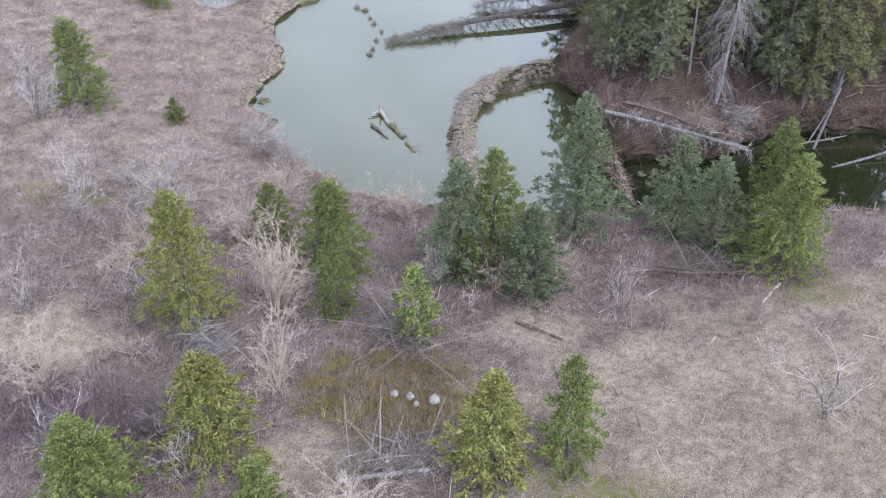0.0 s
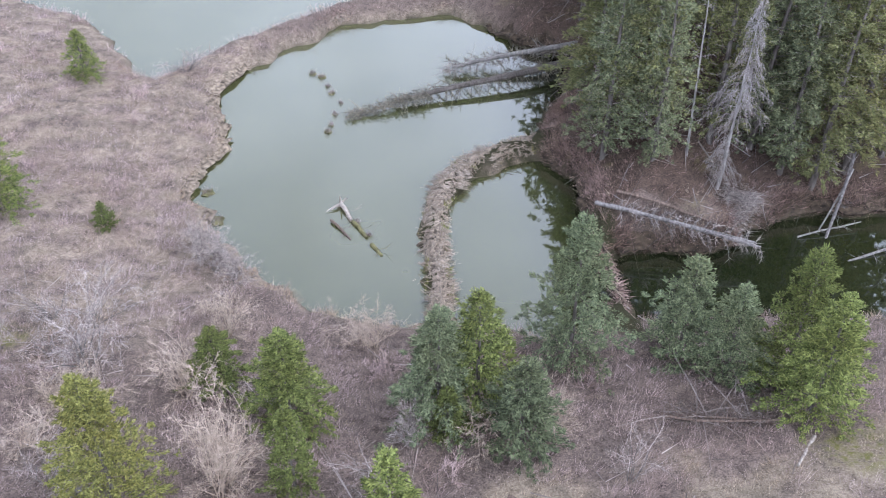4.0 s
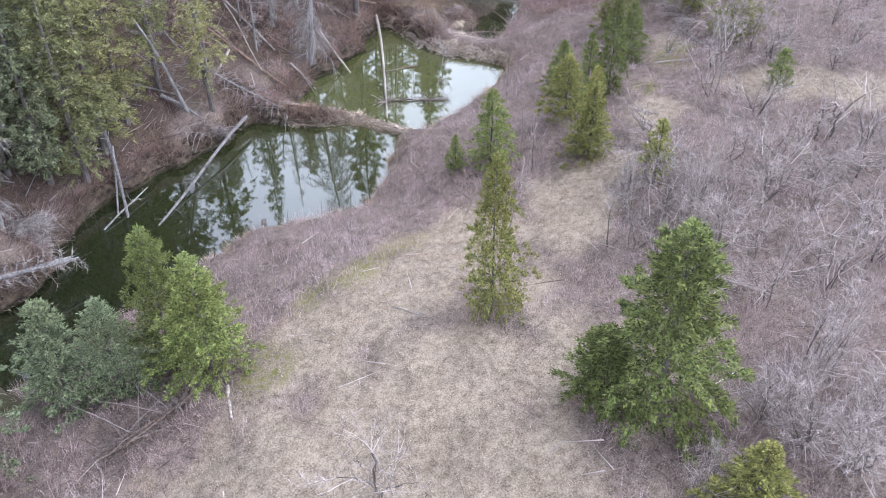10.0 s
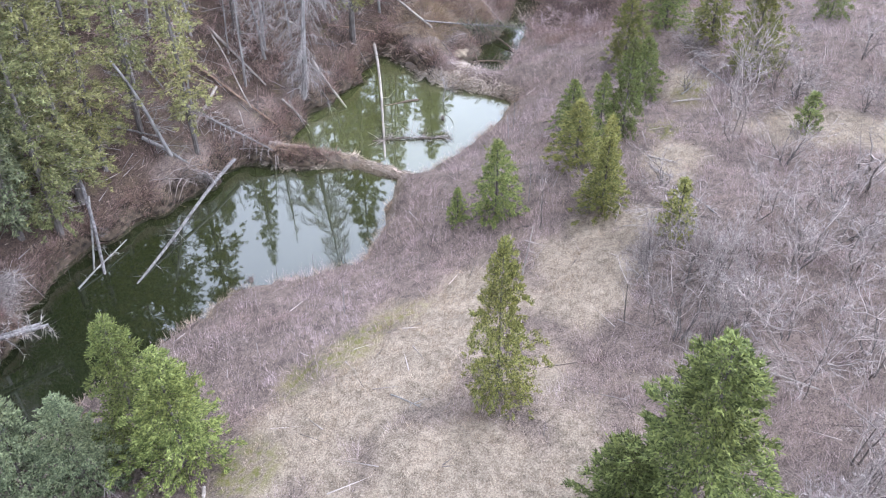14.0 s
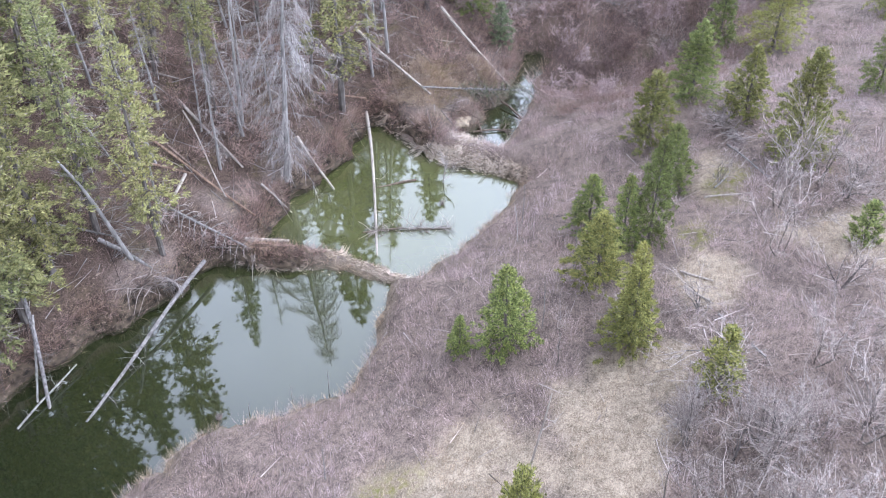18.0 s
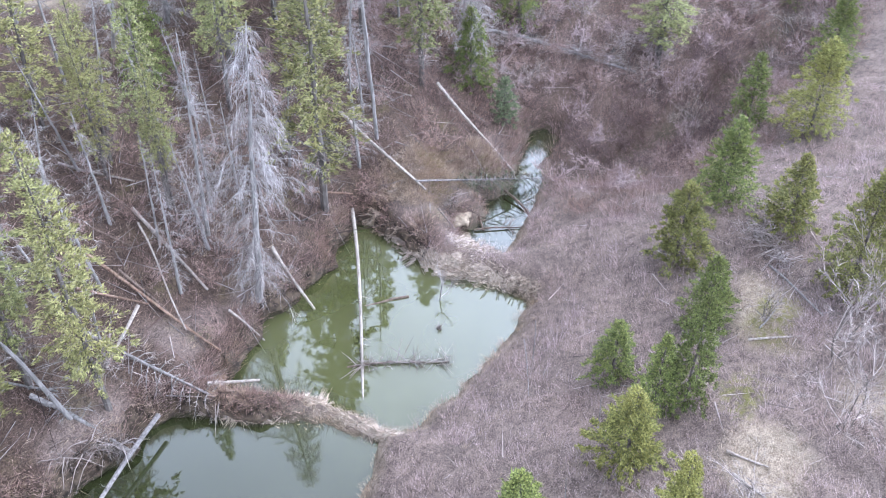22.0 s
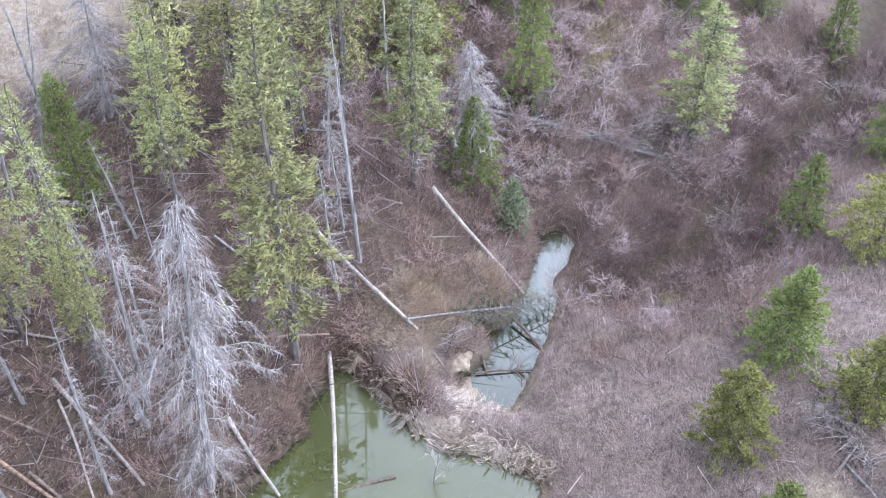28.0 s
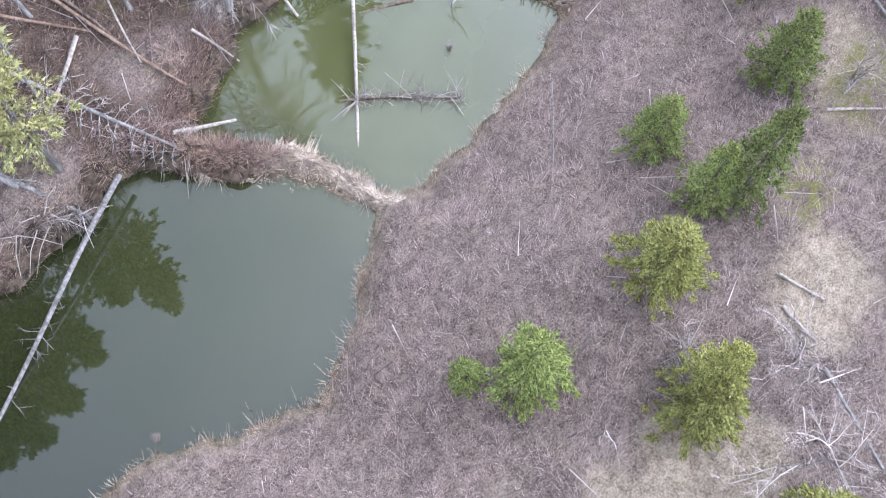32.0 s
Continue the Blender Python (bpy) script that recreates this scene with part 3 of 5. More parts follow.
def conifer_meshes(seed, h, radius, bare, mat, density=1.0, bend=0.0, narrow=0.85, coarse=1.0):
    """Trunk, dead lower branches and needle crown of a spruce h tall."""
    rng = np.random.RandomState(seed)
    trunk = Soup()
    k = 9
    tz = np.linspace(-0.25, h, k)
    path = np.stack([bend * (tz / h) ** 2 + rng.normal(size=k) * 0.012 * h / 4, rng.normal(size=k) * 0.012 * h / 4, tz], 1)
    path[0, :2] = 0
    r0 = (0.011 if h < 6 else 0.009) * h + 0.022
    trunk.tube(path, r0, 0.008, 7)
    centre = lambda z: np.array([np.interp(z, tz, path[:, 0]), np.interp(z, tz, path[:, 1]), z])
    limbs = Soup()
    base, way, ln, wd, old = [], [], [], [], []
    young = h < 6
    tuft, big, broad = (22, 0.94, 1.3) if young else (9, 1.25, 1.15)
    tuft, big = int(tuft / coarse), big * coarse
    z = bare * h + 0.1
    gap = 0.23 if young else 0.24
    lob = rng.uniform(0.74, 1.12, 7) if young else rng.uniform(0.72, 1.12, 7)
    while z < h * 0.985:
        s = (z - bare * h) / (h * (1 - bare))
        prof = (1 - s) ** narrow * (0.7 + 0.3 * min(1, s * 5 + 0.1)) if young else (1 - s) ** narrow * (0.5 + 0.5 * min(1, s * 4 + 0.3))
        if not young:
            prof = min(prof, 0.62 + 0.3 * (1 - s)) * (0.6 + 0.4 * smooth(0, 0.25, np.array(s)))
        whorl, first = (rng.randint(7, 10) if young else rng.randint(5, 8)), rng.uniform(0, 6.283)
        for q in range(whorl):
            ang = (first + 6.283 * (q + rng.uniform(-0.35, 0.35)) / whorl) % 6.283 if young else rng.uniform(0, 6.283)
            le = radius * prof * lob[int(ang / 0.898) % 7] * (rng.uniform(0.5, 1.18) if young else rng.uniform(0.5, 1.3)) + 0.06
            rise = 0.25 + 0.55 * s + rng.uniform(-0.15, 0.15) - (0.12 if young else 0.35) * (1 - s)
            droop = 0.35 + 0.25 * (1 - s)
            st = centre(z + rng.uniform(-0.06, 0.06))
            li = bough_line(rng, st, ang, le, rise, droop)
            if rng.rand() < 0.2:
                limbs.tube(li[:4], 0.006 + 0.006 * le, 0.003, 3, False)
            subs = max(2, int((le * (5.2 if young else 6.5) + 1.5) * density * rng.uniform(0.8, 1.2)))
            for u in rng.uniform(0.06, 1.0, subs) ** 0.85:
                o = np.array([np.interp(u, np.linspace(0, 1, 5), li[:, c]) for c in range(3)])
                turn = ang + rng.choice((-1, 1)) * rng.uniform(0.2, 1.2) * (1.15 - u)
                reach = (0.10 * min(1.0, 0.25 + 2.2 * le) + (0.42 if young else 0.30) * le * (1.1 - u)) * rng.uniform(0.5, 1.1)
                v = np.array([math.cos(turn), math.sin(turn), (rng.uniform(-0.2, 0.2) if young else rng.uniform(-0.25, 0.3)) + 0.3 * s])
                old.append((o, o + v * reach))
                cnt = max(5, int((tuft + rng.randint(0, 4)) * min(1.0, 0.35 + 1.6 * le)))
                p = o + v * (reach * rng.uniform(0.25, 1.05, cnt))[:, None] + rng.normal(size=(cnt, 3)) * 0.034
                base.append(p)
                way.append(v + rng.normal(size=(cnt, 3)) * np.array([0.5, 0.5, 0.45]) + np.array([0, 0, 0.1 + 0.25 * s]))
                ln.append(rng.uniform(0.05, 0.12, cnt) * big * min(1.0, 0.6 + le))
                wd.append(rng.uniform(0.011, 0.019, cnt) * big * broad)
        z += gap * rng.uniform(0.7, 1.2) * (1.0 - 0.45 * s)
    for q in range(int(16 * bare * h)):
        zz = rng.uniform(0.12, bare + 0.12) * h
        li = bough_line(rng, centre(zz), rng.uniform(0, 6.283), radius * rng.uniform(0.25, 0.75), 0.0, rng.uniform(0.1, 0.6), 4)
        limbs.tube(li, 0.012, 0.003, 3, False)
        for u in rng.uniform(0.2, 1.0, 12):
            o = np.array([np.interp(u, np.linspace(0, 1, 4), li[:, c]) for c in range(3)])
            old.append((o, o + rng.normal(size=3) * np.array([0.22, 0.22, 0.12]) - np.array([0, 0, 0.16])))
    n = 20
    base.append(np.stack([np.full(n, path[-1, 0]) + rng.normal(size=n) * 0.02, np.full(n, path[-1, 1]) + rng.normal(size=n) * 0.02, h - rng.uniform(0, 0.35, n)], 1))
    way.append(np.stack([rng.normal(size=n) * 0.5, rng.normal(size=n) * 0.5, np.ones(n)], 1))
    ln.append(rng.uniform(0.1, 0.2, n))
    wd.append(np.full(n, 0.02))
    crown = leaf_mesh("crown", np.concatenate(base), np.concatenate(way), np.concatenate(ln), np.concatenate(wd), mat, rng)
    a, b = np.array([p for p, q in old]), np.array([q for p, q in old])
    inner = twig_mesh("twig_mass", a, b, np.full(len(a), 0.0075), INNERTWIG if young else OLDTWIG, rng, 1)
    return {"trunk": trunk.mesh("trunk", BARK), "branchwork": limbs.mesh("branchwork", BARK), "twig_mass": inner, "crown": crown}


def twig_mesh(name, a, b, width, mat, rng, sides=3):
    """Many thin straight twigs, three-sided and pointed, from a to b."""
    n = len(a)
    t = b - a
    u = np.cross(t, rng.normal(size=(n, 3)))
    u /= np.linalg.norm(u, axis=1, keepdims=True) + 1e-9
    v = np.cross(t, u)
    v /= np.linalg.norm(v, axis=1, keepdims=True) + 1e-9
    w = np.asarray(width)[:, None]
    co = np.stack([a + u * w, a - 0.5 * u * w + 0.87 * v * w, a - 0.5 * u * w - 0.87 * v * w, b], 1).reshape(-1, 3)
    i = np.arange(n)[:, None] * 4
    f = np.concatenate([i + np.array([[0, 1, 3]]), i + np.array([[1, 2, 3]]), i + np.array([[2, 0, 3]])], 0)
    if sides == 1:
        co = np.stack([a + u * w, a - u * w, b], 1).reshape(-1, 3)
        f = np.arange(n * 3).reshape(-1, 3)
    me = fast_mesh(name, co, f)
    me.materials.append(mat)
    return me


def dead_conifer_meshes(seed, h, radius, dense, droop):
    """Silvery dead spruce: trunk, bare branches and fine hanging twigs."""
    rng = np.random.RandomState(seed)
    trunk, limbs = Soup(), Soup()
    k = 9
    tz = np.linspace(-0.25, h, k)
    path = np.stack([rng.normal(size=k) * 0.01 * h / 4, rng.normal(size=k) * 0.01 * h / 4, tz], 1)
    trunk.tube(path, 0.0085 * h + 0.022, 0.010, 7)
    a, b = [], []
    lob = rng.uniform(0.55, 1.25, (6, 9))
    for q in range(int(dense * h * 11)):
        s = rng.uniform(0.06, 0.99) ** 0.9
        z = s * h
        st = np.array([np.interp(z, tz, path[:, 0]), np.interp(z, tz, path[:, 1]), z])
        ang = rng.uniform(0, 6.283)
        le = radius * min(1.0, 0.12 + 1.7 * (1 - s)) * (0.75 + 0.25 * smooth(0.05, 0.3, np.array(s))) * lob[int(ang / 1.0472) % 6, int(s * 8.99)] * rng.uniform(0.35, 1.15) + 0.06
        li = bough_line(rng, st, ang, le, rng.uniform(-0.1, 0.4), droop * rng.uniform(0.2, 1.3), 5)
        li[1:] += rng.normal(size=(4, 3)) * 0.05 * le
        limbs.tube(li, 0.005 + 0.006 * le, 0.003, 3, False)
        m = max(3, int(le * 38 * dense))
        u = rng.uniform(0.15, 1, m)
        p = np.stack([np.interp(u, np.linspace(0, 1, 5), li[:, c]) for c in range(3)], 1)
        w = np.stack([np.cos(ang + rng.normal(size=m) * 1.1), np.sin(ang + rng.normal(size=m) * 1.1), -droop * rng.uniform(0.2, 3.2, m)], 1)
        a.append(p)
        b.append(p + w * rng.uniform(0.06, 0.26, m)[:, None])
    a, b = np.concatenate(a), np.concatenate(b)
    return {"trunk": trunk.mesh("trunk", SILVER), "branchwork": limbs.mesh("branchwork", SILVER), "twig_mass": twig_mesh("twig_mass", a, b, np.full(len(a), 0.0046), DEADTWIG, rng, 1)}


def bare_shrub_meshes(seed, h, radius, stems, twigmat, stemmat, fine=1.0, girth=1.0):
    """Leafless deciduous shrub: forking stems and a haze of twigs."""
    rng = np.random.RandomState(seed)
    wood = Soup()
    a, b, stalks = [], [], []

    def grow(start, way, length, r, depth):
        k = 5 - depth
        p = [start]
        w = way.copy()
        for i in range(k - 1):
            w = w + rng.normal(size=3) * 0.20 + np.array([0, 0, 0.06])
            w /= np.linalg.norm(w)
            p.append(p[-1] + w * length / (k - 1))
        p = np.array(p)
        if depth == 2:
            a.append(p[:1])
            b.append(p[-1:] + w * length * 0.3)
        elif depth == 0:
            main = Soup()
            main.tube(p, r, r * 0.5, 5)
            stalks.append(main.mesh("stem", stemmat))
        else:
            wood.tube(p, r, r * 0.5, 3, False)
        if depth < 2:
            for q in range(rng.randint(4, 7)):
                i = rng.randint(1, k)
                v = w + rng.normal(size=3) * 0.65
                v /= np.linalg.norm(v)
                grow(p[i], v, length * rng.uniform(0.4, 0.7), r * 0.5, depth + 1)
        m = int((7 if depth == 2 else 5) * fine)
        u = rng.uniform(0.25, 1, m)
        q = np.stack([np.interp(u, np.linspace(0, 1, k), p[:, c]) for c in range(3)], 1)
        v = w + rng.normal(size=(m, 3)) * 0.6
        a.append(q)
        b.append(q + v * (rng.uniform(0.08, 0.26, m) * h * 0.35)[:, None])

    for q in range(stems):
        ang = rng.uniform(0, 6.283)
        tilt = rng.uniform(0.1, 0.9) * radius / h if stems > 1 else 0.12
        way = np.array([math.cos(ang) * tilt, math.sin(ang) * tilt, 1.0])
        way /= np.linalg.norm(way)
        grow(np.array([math.cos(ang) * 0.08, math.sin(ang) * 0.08, -0.12]), way, h * rng.uniform(0.5, 0.75), (0.012 * h + 0.006) * (0.6 if stems > 2 else 1.0) * girth, 0)
    a, b = np.concatenate(a), np.concatenate(b)
    return {"stem": stalks, "branchwork": wood.mesh("branchwork", twigmat), "twig_mass": twig_mesh("twig_mass", a, b, np.full(len(a), 0.0048), twigmat, rng, 1)}


def place(name, meshes, x, y, sx, sz, turn, label, category, group="", tilt=(0, 0), dz=0.0):
    m = pose(x, y, at(x, y) + dz, tilt[0], tilt[1], turn) @ Matrix.Diagonal((sx, sx, sz, 1))
    ob = thing(name, m, label, category, group)
    for k, me in meshes.items():
        for one in me if isinstance(me, list) else [me]:
            p = part(k, one, None, ob)
            if k in ("branchwork", "twig_mass"):
                p["kind"] = "stuff"
    return ob


def log_thing(a, b, r0, r1, mat, label, stubs=0, name="fallen_log", seed=0, sag=0.0, stublen=0.4, roots=False):
    """A lying trunk with uneven girth, broken ends and branch stubs."""
    rng = np.random.RandomState(seed)
    a, b = np.array(a, float), np.array(b, float)
    le = np.linalg.norm(b - a)
    k = max(4, int(le * 2))
    t = np.linspace(0, 1, k)
    root = thing(name, Matrix.Translation(a), label, "log")
    s = Soup()
    path = (b - a)[None] * t[:, None]
    bow = rng.normal(size=3) * 0.012 * le
    path += np.sin(t * np.pi)[:, None] * bow + np.sin(t * 2 * np.pi)[:, None] * bow[::-1] * 0.4
    path[:, 2] -= sag * np.sin(t * np.pi)
    s.tube(path, r0 * 0.72, r1 * 0.72, 8)
    part("trunk", s.mesh("trunk", mat), mat, root)
    if stubs:
        rest = Soup()
        for i in range(stubs):
            u = rng.uniform(0.15, 0.98)
            p = np.array([np.interp(u, t, path[:, c]) for c in range(3)])
            w = rng.normal(size=3)
            w -= w.dot(b - a) * (b - a) / le ** 2
            w = w / np.linalg.norm(w) + 0.45 * (b - a) / le
            w[2] = abs(w[2]) * 0.6 - 0.1
            ln = stublen * rng.uniform(0.3, 1.2)
            q = Soup() if i < 12 else rest
            q.tube([p, p + w * ln * 0.5, p + w * ln + np.array([0, 0, -0.12 * ln])], 0.013, 0.004, 3, False)
            for k2 in range(3):
                o = p + w * ln * rng.uniform(0.4, 0.9)
                q.tube([o, o + (w + rng.normal(size=3) * 0.6) * ln * 0.4], 0.006, 0.002, 3, False)
            if i < 12:
                part("branch", q.mesh("branch", mat), mat, root)
        if rest.n:
            part("branchwork", rest.mesh("branchwork", mat), mat, root)["kind"] = "stuff"
    if roots:
        for i in range(9):
            q = Soup()
            w = rng.normal(size=3)
            w -= 0.8 * w.dot(b - a) * (b - a) / le ** 2
            w /= np.linalg.norm(w)
            q.tube([np.zeros(3), w * 0.25, w * rng.uniform(0.35, 0.6) + np.array([0, 0, -0.1])], r0 * 0.5, 0.01, 4)
            part("root", q.mesh("root", mat), mat, root)
    return root


# ---- conifers ----
def pick(d, k):
    return d[k % len(d)]


SIZES = ((1.9, 0.66), (3.3, 1.2), (4.8, 1.85))
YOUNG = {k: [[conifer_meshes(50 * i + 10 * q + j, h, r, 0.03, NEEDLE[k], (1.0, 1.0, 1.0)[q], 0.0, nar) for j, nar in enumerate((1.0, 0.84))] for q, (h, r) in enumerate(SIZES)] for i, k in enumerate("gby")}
LOW = {k: [conifer_meshes(140 + 10 * i + j, 9.0, 1.45, bare, NEEDLE["tno"[i]], 0.95, 0.1) for j, bare in enumerate((0.04, 0.09))] for i, k in enumerate("gby")}
TALL = {k: [conifer_meshes(100 + 10 * i + j, 9.0, 1.35, bare, NEEDLE["tbo"[i]], 0.85, 0.15) for j, bare in enumerate((0.25, 0.36, 0.18))] for i, k in enumerate("gby")}
FAR = {k: [conifer_meshes(160 + 10 * i + j, 9.0, 1.4, bare, NEEDLE["tno"[i]], 0.6, 0.12, coarse=1.45) for j, bare in enumerate((0.1, 0.2))] for i, k in enumerate("gby")}
DEAD = [dead_conifer_meshes(200, 9.0, 1.15, 1.9, 1.1), dead_conifer_meshes(201, 7.0, 0.75, 1.0, 0.6), dead_conifer_meshes(202, 6.0, 0.7, 0.7, 0.15)]
SHADE = {"g": "green", "b": "bluish-green", "y": "yellow-green"}

BY_UPPER_POND = [(-13.4, 30.2, 3.4, 1.3, "g"), (-10.0, 29.7, 0.9, 0.36, "g"), (-6.9, 18.4, 4.0, 1.2, "y"), (-5.3, 22.5, 2.0, 0.85, "g"), (-3.3, 21.1, 3.1, 1.25, "g"), (-3.0, 18.8, 2.8, 0.7, "g"), (-0.8, 17.9, 2.3, 0.62, "g"), (0.4, 21.2, 3.7, 1.35, "b"),
                 (1.4, 21.6, 3.8, 1.15, "g"), (2.4, 20.2, 2.8, 1.08, "b"), (0.6, 20.6, 1.6, 0.48, "g"), (4.2, 23.8, 5.0, 1.42, "b"), (7.3, 23.8, 3.5, 1.08, "b"), (8.2, 22.6, 3.2, 1.2, "b"), (9.7, 22.3, 4.4, 1.25, "g"), (9.8, 20.8, 3.8, 1.42, "g")]
IN_MEADOW = [(2.7, 13.3, 3.3, 0.75, "g"), (1.0, 13.0, 3.1, 1.1, "y"), (-5.3, 13.5, 2.9, 1.08, "y"), (-7.5, 11.9, 2.7, 1.35, "g"), (-4.0, 11.8, 1.6, 0.53, "g"), (-13.2, 39.9, 2.0, 0.85, "g"), (15.0, 15.4, 4.8, 0.92, "y"), (14.0, 10.2, 5.2, 1.72, "g"), (13.5, 11.4, 2.2, 0.98, "g"),
             (12.3, 7.4, 2.1, 0.95, "y")]
ROW = [(22.5, 20.4, 2.8, 0.86, "g"), (21.8, 21.4, 1.3, 0.36, "g"), (25.8, 19.4, 2.5, 0.88, "y"), (23.7, 17.3, 2.6, 0.78, "y"), (24.2, 17.5, 3.1, 0.6, "y"), (28.0, 19.7, 2.7, 0.66, "g"), (28.6, 19.1, 3.6, 0.75, "g"), (28.9, 21.3, 2.0, 0.76, "g"), (32.0, 20.0, 2.4, 0.8, "g"), (23.3, 14.7, 2.0, 0.56, "y"),
       (31.0, 13.6, 1.4, 0.48, "g")]
EAST = [(38.2, 22.0, 3.2, 1.28, "g"), (34.5, 22.0, 2.9, 0.95, "y"), (37.0, 19.5, 2.7, 0.98, "y"), (35.0, 17.0, 3.9, 1.25, "y"), (45.8, 23.9, 3.3, 1.0, "g"), (45.3, 21.3, 3.8, 1.3, "y"), (39.9, 32.0, 1.9, 0.6, "b"), (48.4, 29.2, 6.3, 1.75, "g"), (52.5, 22.7, 3.6, 1.3, "g"),
        (44.9, 34.6, 5.2, 1.15, "g"), (60.6, 27.4, 3.6, 1.15, "g")]
SLOPE = [(15.5, 32.7, 9.5, 1.42, "y"), (20.1, 32.0, 9.1, 1.11, "y"), (26.2, 36.1, 8.8, 0.85, "g"), (26.0, 38.5, 6.1, 0.75, "y"), (30.6, 33.5, 11.1, 1.65, "y"), (37.9, 34.7, 8.0, 1.4, "g"), (40.2, 33.9, 3.3, 1.03, "g"), (25.4, 38.0, 5.8, 0.77, "y"), (29.7, 40.7, 4.2, 1.03, "g"),
         (26.0, 35.6, 5.9, 0.49, "y"), (6.8, 33.4, 8.3, 1.2, "b"), (8.3, 32.3, 7.9, 1.08, "b"), (13.1, 32.6, 8.6, 1.25, "b"), (12.2, 33.5, 9.2, 1.38, "b"), (17.0, 33.2, 9.2, 1.43, "y"), (31.1, 38.3, 7.0, 1.0, "g"), (14.2, 32.2, 9.0, 1.4, "g"), (19.0, 33.6, 8.4, 1.2, "g"), (10.6, 33.4, 9.0, 1.3, "g")]
DEAD_STANDING = [(26.2, 32.4, 9.7, 1.4, 0), (26.4, 34.7, 7.3, 0.75, 1), (32.9, 33.8, 5.4, 0.61, 1), (34.2, 34.0, 8.3, 0.8, 2), (41.0, 34.2, 5.0, 1.3, 0), (32.6, 43.0, 4.4, 1.3, 0), (31.3, 44.7, 3.8, 0.62, 1), (27.2, 35.3, 6.0, 0.5, 1), (29.4, 37.4, 3.7, 0.35, 2), (10.6, 31.7, 7.0, 0.8, 0), (9.6, 32.6, 8.5, 0.5, 2),
                 (20.9, 32.9, 5.5, 0.47, 2), (24.2, 33.6, 5.0, 0.5, 1)]

rng = np.random.RandomState(5)
n = 0
for group in (BY_UPPER_POND, IN_MEADOW, ROW, EAST, SLOPE):
    for x, y, h, r, k in group:
        n += 1
        if h > 5.2:
            place("spruce_tree", pick(LOW[k] if x < 18.5 else TALL[k], n), x, y, r / 1.1, h / 9.0, rng.uniform(0, 360), "tall %s spruce with a bare lower trunk on the wooded slope" % SHADE[k], "tree", "spruces on the slope")
        else:
            size = "small" if h < 2.2 else "young"
            q = 2 if r >= 1.2 or h >= 3.9 else 1 if r >= 0.7 or h > 2.6 else 0
            place("spruce_tree", YOUNG[k][q][1] if r > 1.6 else pick(YOUNG[k][q], n), x, y, (1.36 if r > 1.6 else 1.26) * r / SIZES[q][1], 1.04 * h / SIZES[q][0], rng.uniform(0, 360), "%s %s spruce standing in the brush" % (size, SHADE[k]), "tree", "spruces on the valley floor")
for x, y, h, r, v in DEAD_STANDING:
    big = h > 9.2
    place("dead_spruce", DEAD[v], x, y, r / (1.0, 0.7, 0.7)[v], h / (9.0, 7.0, 6.0)[v], 0 if big else rng.uniform(0, 360), "standing dead silver-grey spruce with drooping bare branches", "dead tree", "dead spruces", (4, 3) if big else (rng.normal() * 2, rng.normal() * 2))

# the wood behind, up the slope
spots = [(x, y) for x, y, *_ in SLOPE] + [(x, y) for x, y, *_ in DEAD_STANDING]
tries = 0
while tries < 4000 and len(spots) < 122:
    tries += 1
    x, y = rng.uniform(6.5, 44), rng.uniform(32, 49)
    d, no = lookup(gd, x, y), lookup(gnorth, x, y)
    open_hill = x > 21.5 and d < 5.0
    if d < 1.0 or no < 0.9 or open_hill or ellipses(np.array([x]), np.array([y]), [(35, 50, 8, 5, 0)])[0] > 0.2 or (x > 36 and y < 37):
        continue
    if min((x - a) ** 2 + (y - b) ** 2 for a, b in spots) < (1.35 if x < 20 else 1.9) ** 2:
        continue
    spots.append((x, y))
    u = rng.rand()
    if u < (0.18 if x < 13 else 0.4):
        v = rng.randint(1, 3)
        place("dead_spruce", DEAD[v], x, y, 0.9, rng.uniform(0.6, 1.15), rng.uniform(0, 360), "standing dead silver-grey spruce with bare branches", "dead tree", "dead spruces", (rng.normal() * 4, rng.normal() * 4))
    else:
        k = ("bbgbgg" if x < 13 else "gybyyg")[rng.randint(6)]
        place("spruce_tree", pick(FAR[k] if y > 37.5 else LOW[k] if x < 19 else TALL[k], rng.randint(3)), x, y, rng.uniform(0.9, 1.35), rng.uniform(0.75, 1.15), rng.uniform(0, 360), "tall %s spruce with a bare lower trunk on the wooded slope" % SHADE[k], "tree", "spruces on the slope", (rng.normal() * 2, rng.normal() * 2))
# more young trees far east
for x, y, h, k in ((56, 33, 5, "g"), (52, 36, 5.5, "y"), (60, 31, 4.5, "g"), (48.5, 38, 6, "g"), (57, 20, 4, "g"), (50, 18, 3.5, "y"), (54, 40, 6, "b"), (62, 37, 6, "g"), (43, 38.5, 6.5, "y"), (41, 16, 3, "g"), (46, 15, 3.5, "b")):
    place("spruce_tree", pick(YOUNG[k][2], int(x)), x, y, h / 5.0, h / 4.8, rng.uniform(0, 360), "young %s spruce at the edge of the ravine" % SHADE[k], "tree", "spruces on the valley floor")

